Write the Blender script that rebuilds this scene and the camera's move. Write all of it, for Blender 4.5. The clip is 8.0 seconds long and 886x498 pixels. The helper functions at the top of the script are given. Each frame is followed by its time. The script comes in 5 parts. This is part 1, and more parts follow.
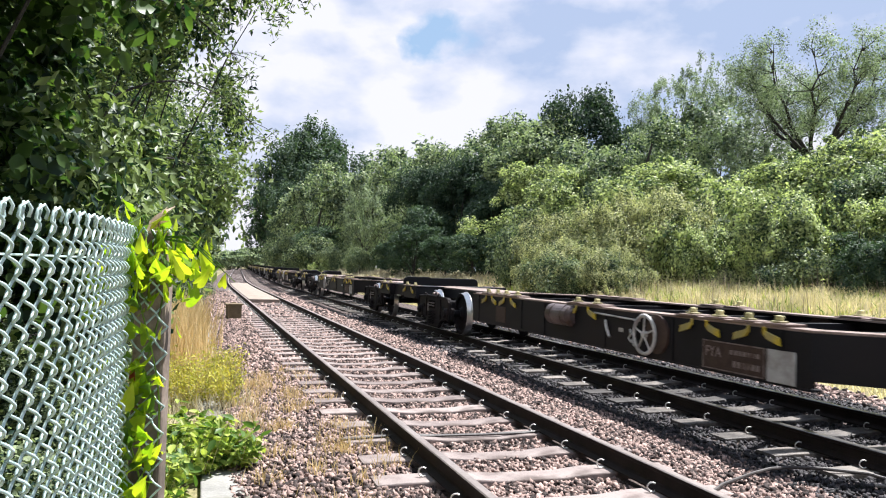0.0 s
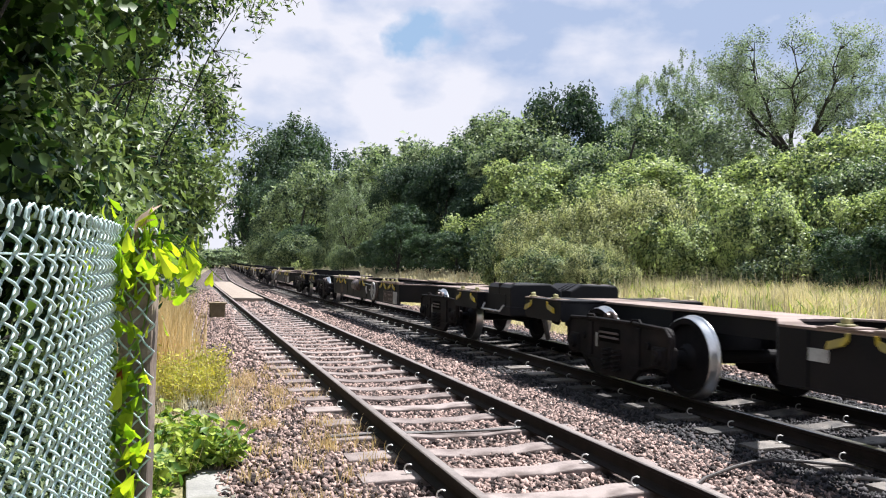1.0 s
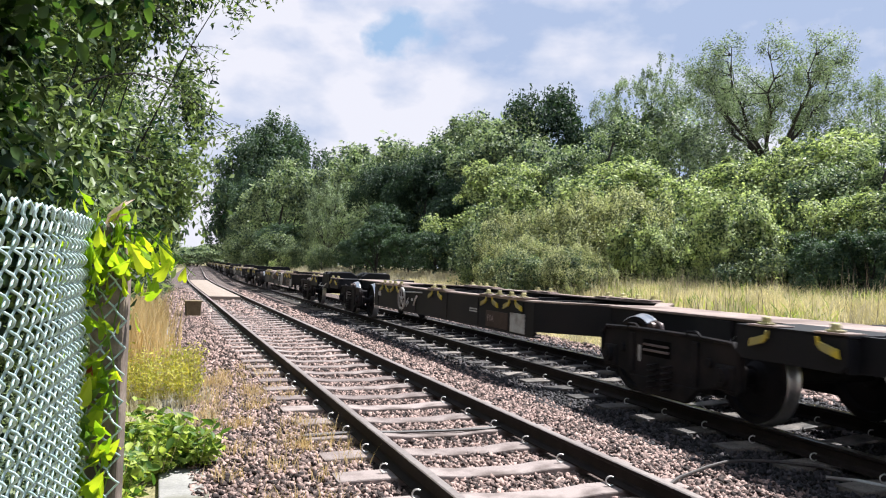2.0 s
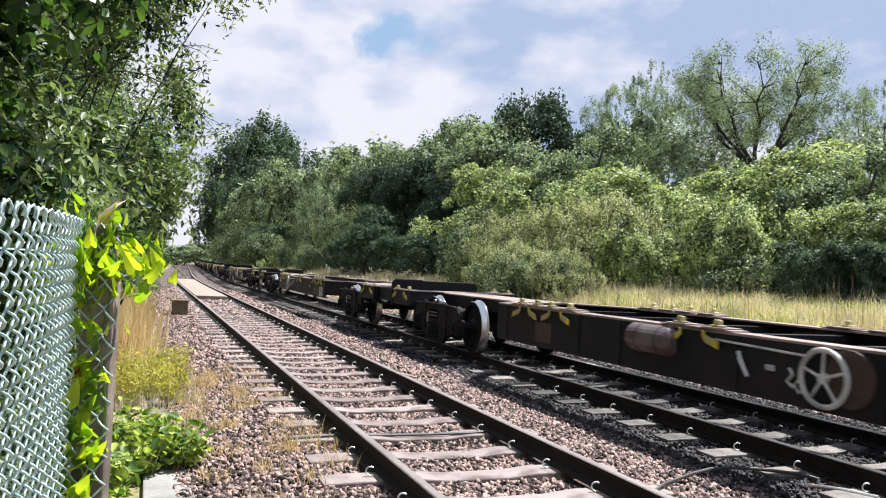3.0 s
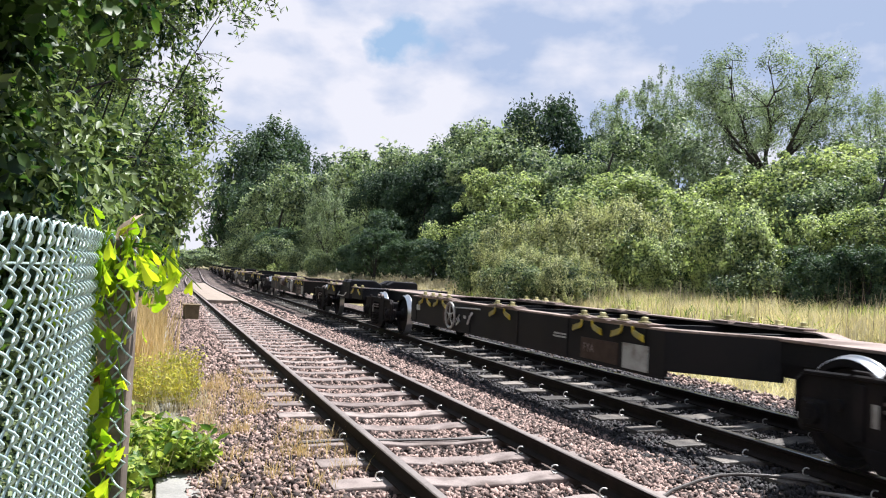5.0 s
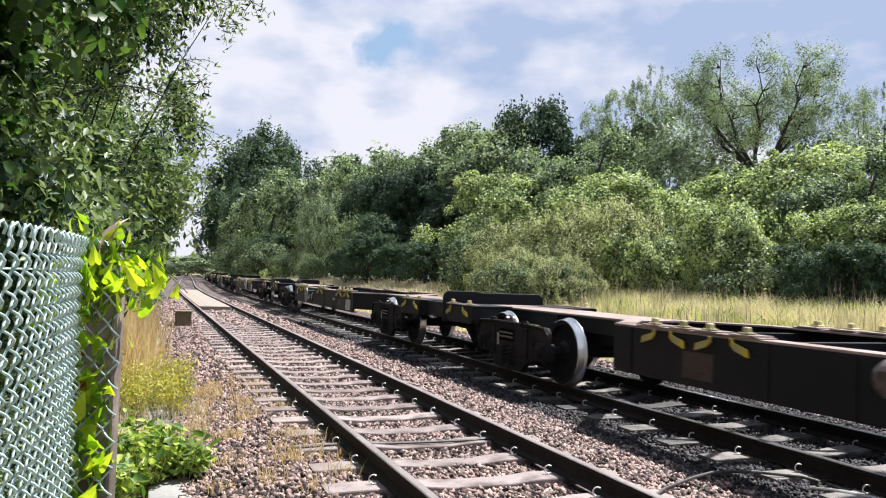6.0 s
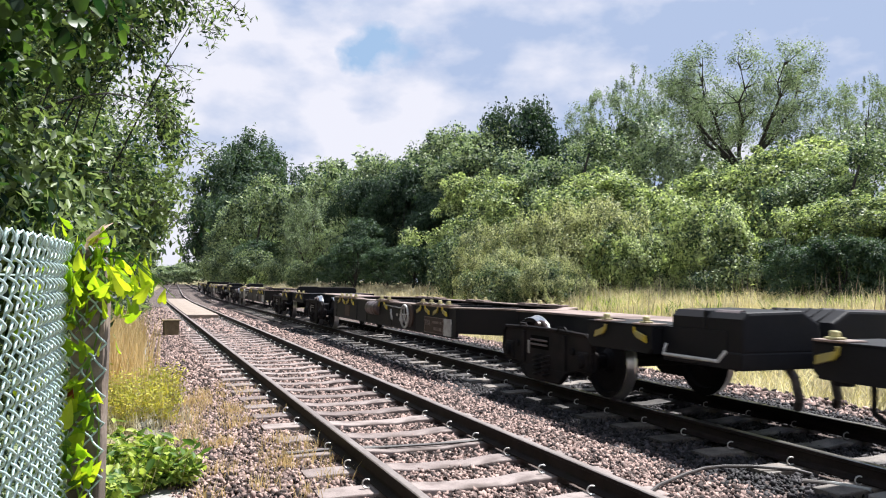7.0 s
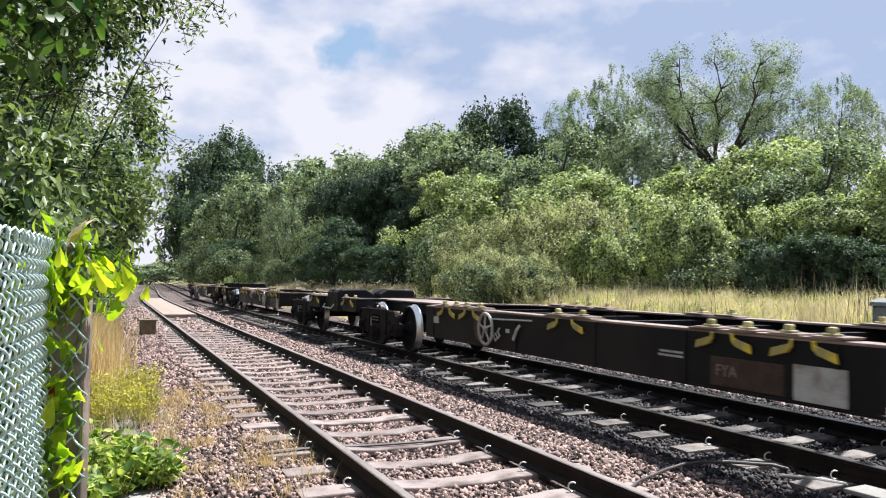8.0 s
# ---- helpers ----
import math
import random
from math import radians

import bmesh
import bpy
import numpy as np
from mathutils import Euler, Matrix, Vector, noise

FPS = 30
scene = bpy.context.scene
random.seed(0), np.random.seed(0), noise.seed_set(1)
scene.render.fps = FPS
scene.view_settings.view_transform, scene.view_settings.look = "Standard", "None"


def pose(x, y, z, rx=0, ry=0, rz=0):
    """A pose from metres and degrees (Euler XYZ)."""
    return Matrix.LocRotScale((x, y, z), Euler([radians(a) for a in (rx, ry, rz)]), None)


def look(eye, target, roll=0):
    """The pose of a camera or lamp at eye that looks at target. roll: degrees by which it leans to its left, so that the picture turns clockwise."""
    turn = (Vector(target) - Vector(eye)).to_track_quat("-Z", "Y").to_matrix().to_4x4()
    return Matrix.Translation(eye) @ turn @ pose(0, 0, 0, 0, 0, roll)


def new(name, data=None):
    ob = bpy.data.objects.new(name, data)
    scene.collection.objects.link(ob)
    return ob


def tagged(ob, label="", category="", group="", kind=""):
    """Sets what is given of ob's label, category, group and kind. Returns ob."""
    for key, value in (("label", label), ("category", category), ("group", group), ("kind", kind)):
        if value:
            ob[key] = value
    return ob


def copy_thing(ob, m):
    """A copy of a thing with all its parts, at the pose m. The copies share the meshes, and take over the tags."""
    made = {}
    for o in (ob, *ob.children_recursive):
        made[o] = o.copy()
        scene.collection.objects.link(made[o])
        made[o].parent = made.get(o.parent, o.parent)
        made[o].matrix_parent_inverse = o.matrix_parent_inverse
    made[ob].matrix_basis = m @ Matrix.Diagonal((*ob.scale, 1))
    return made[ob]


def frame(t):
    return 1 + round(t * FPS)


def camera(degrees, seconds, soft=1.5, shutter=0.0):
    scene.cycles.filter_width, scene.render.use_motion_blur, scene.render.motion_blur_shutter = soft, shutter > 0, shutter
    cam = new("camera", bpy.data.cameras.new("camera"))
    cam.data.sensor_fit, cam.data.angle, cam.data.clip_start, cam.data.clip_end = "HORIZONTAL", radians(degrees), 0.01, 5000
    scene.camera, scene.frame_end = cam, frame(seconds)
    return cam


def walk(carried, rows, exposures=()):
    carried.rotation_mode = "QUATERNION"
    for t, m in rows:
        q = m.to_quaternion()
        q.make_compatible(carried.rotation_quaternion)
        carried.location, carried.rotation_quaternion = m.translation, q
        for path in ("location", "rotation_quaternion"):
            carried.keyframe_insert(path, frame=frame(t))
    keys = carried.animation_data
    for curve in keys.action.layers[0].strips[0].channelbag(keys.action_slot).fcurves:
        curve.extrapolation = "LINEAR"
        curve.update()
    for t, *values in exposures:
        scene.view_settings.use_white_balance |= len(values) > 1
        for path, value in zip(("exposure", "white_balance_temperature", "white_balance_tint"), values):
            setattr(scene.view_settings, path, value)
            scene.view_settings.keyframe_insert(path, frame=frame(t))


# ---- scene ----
PATH = [
    (0, (0.03, 0.009, 1.596), (0.622, 1.919, 1.649), 1.7),
    (0.5, (0.021, 0.0, 1.595), (0.631, 1.904, 1.645), 1.5),
    (1, (0.019, -0.008, 1.594), (0.65, 1.889, 1.642), 1.4),
    (1.5, (0.023, -0.013, 1.592), (0.678, 1.876, 1.64), 1.5),
    (2, (0.027, -0.008, 1.588), (0.71, 1.871, 1.638), 1.9),
    (3.5, (0.013, -0.012, 1.601), (0.723, 1.856, 1.661), 3.0),
    (4, (0.011, -0.016, 1.605), (0.708, 1.858, 1.668), 3.2),
    (4.5, (-0.004, -0.049, 1.619), (0.683, 1.828, 1.684), 3.1),
    (6, (0.018, -0.077, 1.61), (0.721, 1.794, 1.686), 2.0),
    (6.5, (0.014, -0.087, 1.608), (0.732, 1.778, 1.689), 1.3),
    (7, (0.019, -0.055, 1.596), (0.751, 1.804, 1.681), 0.7),
    (7.5, (0.01, -0.055, 1.592), (0.76, 1.798, 1.678), 0.6),
    (8, (0.001, -0.046, 1.588), (0.784, 1.793, 1.671), 0.6),
]
cam = camera(59.4, 8.0, soft=1.1, shutter=0.05)
walk(cam, [(t, look(eye, target, roll)) for t, eye, target, roll in PATH], exposures=((0, 1.28, 6180, 12), (0.4, 1.18, 6180, 12), (1.0, 1.15, 6180, 12), (8, 1.15, 6180, 12)))

# ---- world, sun, exposure ----
SUN_WAY = Vector((0.62, 0.14, 1.2)).normalized()      # towards the sun
scene.view_settings.exposure = 1.15


def make_world():
    world = bpy.data.worlds.new("sky")
    scene.world = world
    world.use_nodes = True
    nt = world.node_tree
    nt.nodes.clear()
    out = nt.nodes.new("ShaderNodeOutputWorld")
    bg = nt.nodes.new("ShaderNodeBackground")
    sky = nt.nodes.new("ShaderNodeTexSky")
    sky.sky_type, sky.sun_disc = "NISHITA", False
    sky.sun_elevation = math.asin(SUN_WAY.z)
    sky.sun_rotation = math.atan2(SUN_WAY.x, SUN_WAY.y)
    tc = nt.nodes.new("ShaderNodeTexCoord")
    mp = nt.nodes.new("ShaderNodeMapping")
    mp.inputs["Location"].default_value = (0.35, 0.1, 0.2)
    mp.inputs["Scale"].default_value = (1.0, 1.0, 1.9)
    big = nt.nodes.new("ShaderNodeTexNoise")
    big.inputs["Scale"].default_value, big.inputs["Detail"].default_value = 3.2, 9
    big.inputs["Roughness"].default_value = 0.55
    shade = nt.nodes.new("ShaderNodeTexNoise")
    shade.inputs["Scale"].default_value, shade.inputs["Detail"].default_value = 5.5, 9
    cover = nt.nodes.new("ShaderNodeValToRGB")
    cover.color_ramp.elements[0].position, cover.color_ramp.elements[1].position = 0.34, 0.47
    tone = nt.nodes.new("ShaderNodeValToRGB")
    tone.color_ramp.elements[0].position, tone.color_ramp.elements[1].position = 0.39, 0.56
    tone.color_ramp.elements[0].color = (5.0, 6.0, 8.0, 1)
    tone.color_ramp.elements[1].color = (9.4, 9.3, 9.8, 1)
    blue = nt.nodes.new("ShaderNodeMix")
    blue.data_type = "RGBA"
    blue.inputs[0].default_value = 0.75
    blue.inputs[7].default_value = (4.8, 6.8, 9.2, 1)
    mix = nt.nodes.new("ShaderNodeMix")
    mix.data_type = "RGBA"
    ln = nt.links.new
    ln(tc.outputs["Generated"], mp.inputs[0])
    ln(mp.outputs[0], big.inputs["Vector"])
    ln(mp.outputs[0], shade.inputs["Vector"])
    dot = nt.nodes.new("ShaderNodeVectorMath")
    dot.operation = "DISTANCE"
    dot.inputs[1].default_value = (0.259, 0.927, 0.271)
    gap = nt.nodes.new("ShaderNodeMapRange")
    gap.inputs[1].default_value, gap.inputs[2].default_value = 0.0, 0.08
    gap.inputs[3].default_value, gap.inputs[4].default_value = -0.12, 0.14
    open_sky = nt.nodes.new("ShaderNodeMath")
    ln(tc.outputs["Generated"], dot.inputs[0])
    ragged = nt.nodes.new("ShaderNodeMath")
    ragged.operation = "MULTIPLY_ADD"
    ragged.inputs[1].default_value = 0.30
    rough_edge = nt.nodes.new("ShaderNodeTexNoise")
    rough_edge.inputs["Scale"].default_value, rough_edge.inputs["Detail"].default_value = 11.0, 6
    shifted = nt.nodes.new("ShaderNodeMath")
    shifted.operation = "SUBTRACT"
    shifted.inputs[1].default_value = 0.135
    ln(tc.outputs["Generated"], rough_edge.inputs["Vector"])
    ln(rough_edge.outputs[0], ragged.inputs[0])
    ln(dot.outputs["Value"], ragged.inputs[2])
    ln(ragged.outputs[0], shifted.inputs[0])
    ln(shifted.outputs[0], gap.inputs[0])
    ln(gap.outputs[0], open_sky.inputs[0])
    ln(big.outputs[0], open_sky.inputs[1])
    axes = nt.nodes.new("ShaderNodeSeparateXYZ")
    ln(tc.outputs["Generated"], axes.inputs[0])
    high = nt.nodes.new("ShaderNodeMapRange")
    high.inputs[1].default_value, high.inputs[2].default_value = 0.38, 0.75
    high.inputs[3].default_value, high.inputs[4].default_value = 0.0, -0.24
    east = nt.nodes.new("ShaderNodeMapRange")
    east.inputs[1].default_value, east.inputs[2].default_value = 0.30, 0.72
    east.inputs[3].default_value, east.inputs[4].default_value = 0.05, -0.10
    over, grey = nt.nodes.new("ShaderNodeMath"), nt.nodes.new("ShaderNodeMath")
    ln(axes.outputs["Z"], high.inputs[0])
    ln(axes.outputs["X"], east.inputs[0])
    ln(open_sky.outputs[0], over.inputs[0])
    ln(high.outputs[0], over.inputs[1])
    ln(shade.outputs[0], grey.inputs[0])
    ln(east.outputs[0], grey.inputs[1])
    ln(over.outputs[0], cover.inputs[0])
    ln(grey.outputs[0], tone.inputs[0])
    ln(sky.outputs[0], blue.inputs[6])
    ln(cover.outputs[0], mix.inputs[0])
    ln(blue.outputs[2], mix.inputs[6])
    ln(tone.outputs[0], mix.inputs[7])
    ln(mix.outputs[2], bg.inputs[0])
    bg.inputs[1].default_value = 0.0428
    ln(bg.outputs[0], out.inputs[0])


make_world()
sun = new("sun", bpy.data.lights.new("sun", "SUN"))
sun.data.energy, sun.data.angle, sun.data.color = 5.0, radians(0.6), (1.0, 0.97, 0.91)
sun.matrix_world = look(SUN_WAY * 60, (0, 0, 0))

# ---- materials ----


def mat(name, c1, c2, rough=0.7, metal=0.0, scale=8.0, fine=60.0, bump=0.3, c3=None, spec=0.4, per_object=0.0, per_island=0.0, dist=0.01, detail=6, lo=0.35, hi=0.65):
    """Two-scale noise colour, bump, roughness; c3: stains at the large scale."""
    m = bpy.data.materials.new(name)
    m.use_nodes = True
    nt = m.node_tree
    b = nt.nodes["Principled BSDF"]
    ln = nt.links.new
    geo = nt.nodes.new("ShaderNodeTexCoord")
    n1 = nt.nodes.new("ShaderNodeTexNoise")
    n1.inputs["Scale"].default_value, n1.inputs["Detail"].default_value = scale, detail
    n2 = nt.nodes.new("ShaderNodeTexNoise")
    n2.inputs["Scale"].default_value, n2.inputs["Detail"].default_value = fine, 4
    ln(geo.outputs["Object"], n1.inputs["Vector"])
    ln(geo.outputs["Object"], n2.inputs["Vector"])
    ramp = nt.nodes.new("ShaderNodeValToRGB")
    ramp.color_ramp.elements[0].position, ramp.color_ramp.elements[1].position = lo, hi
    ramp.color_ramp.elements[0].color, ramp.color_ramp.elements[1].color = (*c1, 1), (*c2, 1)
    add = nt.nodes.new("ShaderNodeMath")
    add.operation = "MULTIPLY_ADD"
    add.inputs[1].default_value, add.inputs[2].default_value = 0.5, 0.0
    ln(n2.outputs[0], add.inputs[0])
    mid = nt.nodes.new("ShaderNodeMath")
    mid.operation = "MULTIPLY_ADD"
    mid.inputs[1].default_value = 0.5
    ln(n1.outputs[0], mid.inputs[0])
    ln(add.outputs[0], mid.inputs[2])
    last = mid.outputs[0]
    for amount, kind, socket in ((per_object, "ShaderNodeObjectInfo", "Random"), (per_island, "ShaderNodeNewGeometry", "Random Per Island")):
        if amount:
            r = nt.nodes.new(kind)
            k = nt.nodes.new("ShaderNodeMath")
            k.operation = "MULTIPLY_ADD"
            k.inputs[1].default_value = amount
            s = nt.nodes.new("ShaderNodeMath")
            s.operation = "SUBTRACT"
            s.inputs[1].default_value = 0.5
            ln(r.outputs[socket], s.inputs[0])
            ln(s.outputs[0], k.inputs[0])
            ln(last, k.inputs[2])
            last = k.outputs[0]
    ln(last, ramp.inputs[0])
    col = ramp.outputs[0]
    if c3:
        n3 = nt.nodes.new("ShaderNodeTexNoise")
        n3.inputs["Scale"].default_value, n3.inputs["Detail"].default_value = scale * 0.35, 8
        ln(geo.outputs["Object"], n3.inputs["Vector"])
        r3 = nt.nodes.new("ShaderNodeValToRGB")
        r3.color_ramp.elements[0].position, r3.color_ramp.elements[1].position = 0.48, 0.62
        ln(n3.outputs[0], r3.inputs[0])
        mx = nt.nodes.new("ShaderNodeMix")
        mx.data_type = "RGBA"
        ln(r3.outputs[0], mx.inputs[0])
        ln(col, mx.inputs[6])
        mx.inputs[7].default_value = (*c3, 1)
        col = mx.outputs[2]
    ln(col, b.inputs["Base Color"])
    b.inputs["Roughness"].default_value = rough
    b.inputs["Metallic"].default_value = metal
    b.inputs["Specular IOR Level"].default_value = spec
    if bump:
        bp = nt.nodes.new("ShaderNodeBump")
        bp.inputs["Strength"].default_value, bp.inputs["Distance"].default_value = bump, dist
        ln(n2.outputs[0], bp.inputs["Height"])
        ln(bp.outputs[0], b.inputs["Normal"])
    return m


def leaf_mat(name, c1, c2, trans=0.4, rough=0.45, spread=1.0, glow=(1.4, 1.5, 0.7), single=False):
    """Leaf: diffuse and gloss in front, light shining through."""
    m = bpy.data.materials.new(name)
    m.use_nodes = True
    nt = m.node_tree
    b = nt.nodes["Principled BSDF"]
    out = nt.nodes["Material Output"]
    ln = nt.links.new
    geo = nt.nodes.new("ShaderNodeNewGeometry")
    tc = nt.nodes.new("ShaderNodeTexCoord")
    n = nt.nodes.new("ShaderNodeTexNoise")
    n.inputs["Scale"].default_value, n.inputs["Detail"].default_value = 0.9, 4
    ln(tc.outputs["Object"], n.inputs["Vector"])
    k = nt.nodes.new("ShaderNodeMath")
    k.operation = "MULTIPLY_ADD"
    k.inputs[1].default_value = 0.45 * spread
    if single:
        ln(nt.nodes.new("ShaderNodeObjectInfo").outputs["Random"], k.inputs[0])
    else:
        ln(geo.outputs["Random Per Island"], k.inputs[0])
    s = nt.nodes.new("ShaderNodeMath")
    s.operation = "SUBTRACT"
    s.inputs[1].default_value = 0.22 * spread
    ln(n.outputs[0], s.inputs[0])
    ln(s.outputs[0], k.inputs[2])
    ramp = nt.nodes.new("ShaderNodeValToRGB")
    ramp.color_ramp.elements[0].position, ramp.color_ramp.elements[1].position = 0.3, 0.7
    ramp.color_ramp.elements[0].color, ramp.color_ramp.elements[1].color = (*c1, 1), (*c2, 1)
    ln(k.outputs[0], ramp.inputs[0])
    ln(ramp.outputs[0], b.inputs["Base Color"])
    b.inputs["Roughness"].default_value = rough
    b.inputs["Specular IOR Level"].default_value = 0.28
    tr = nt.nodes.new("ShaderNodeBsdfTranslucent")
    br = nt.nodes.new("ShaderNodeMix")
    br.data_type, br.blend_type = "RGBA", "MULTIPLY"
    br.inputs[0].default_value = 1.0
    br.inputs[7].default_value = (*glow, 1)
    ln(ramp.outputs[0], br.inputs[6])
    ln(br.outputs[2], tr.inputs[0])
    mx = nt.nodes.new("ShaderNodeMixShader")
    mx.inputs[0].default_value = trans
    ln(b.outputs[0], mx.inputs[1])
    ln(tr.outputs[0], mx.inputs[2])
    ln(mx.outputs[0], out.inputs[0])
    return m


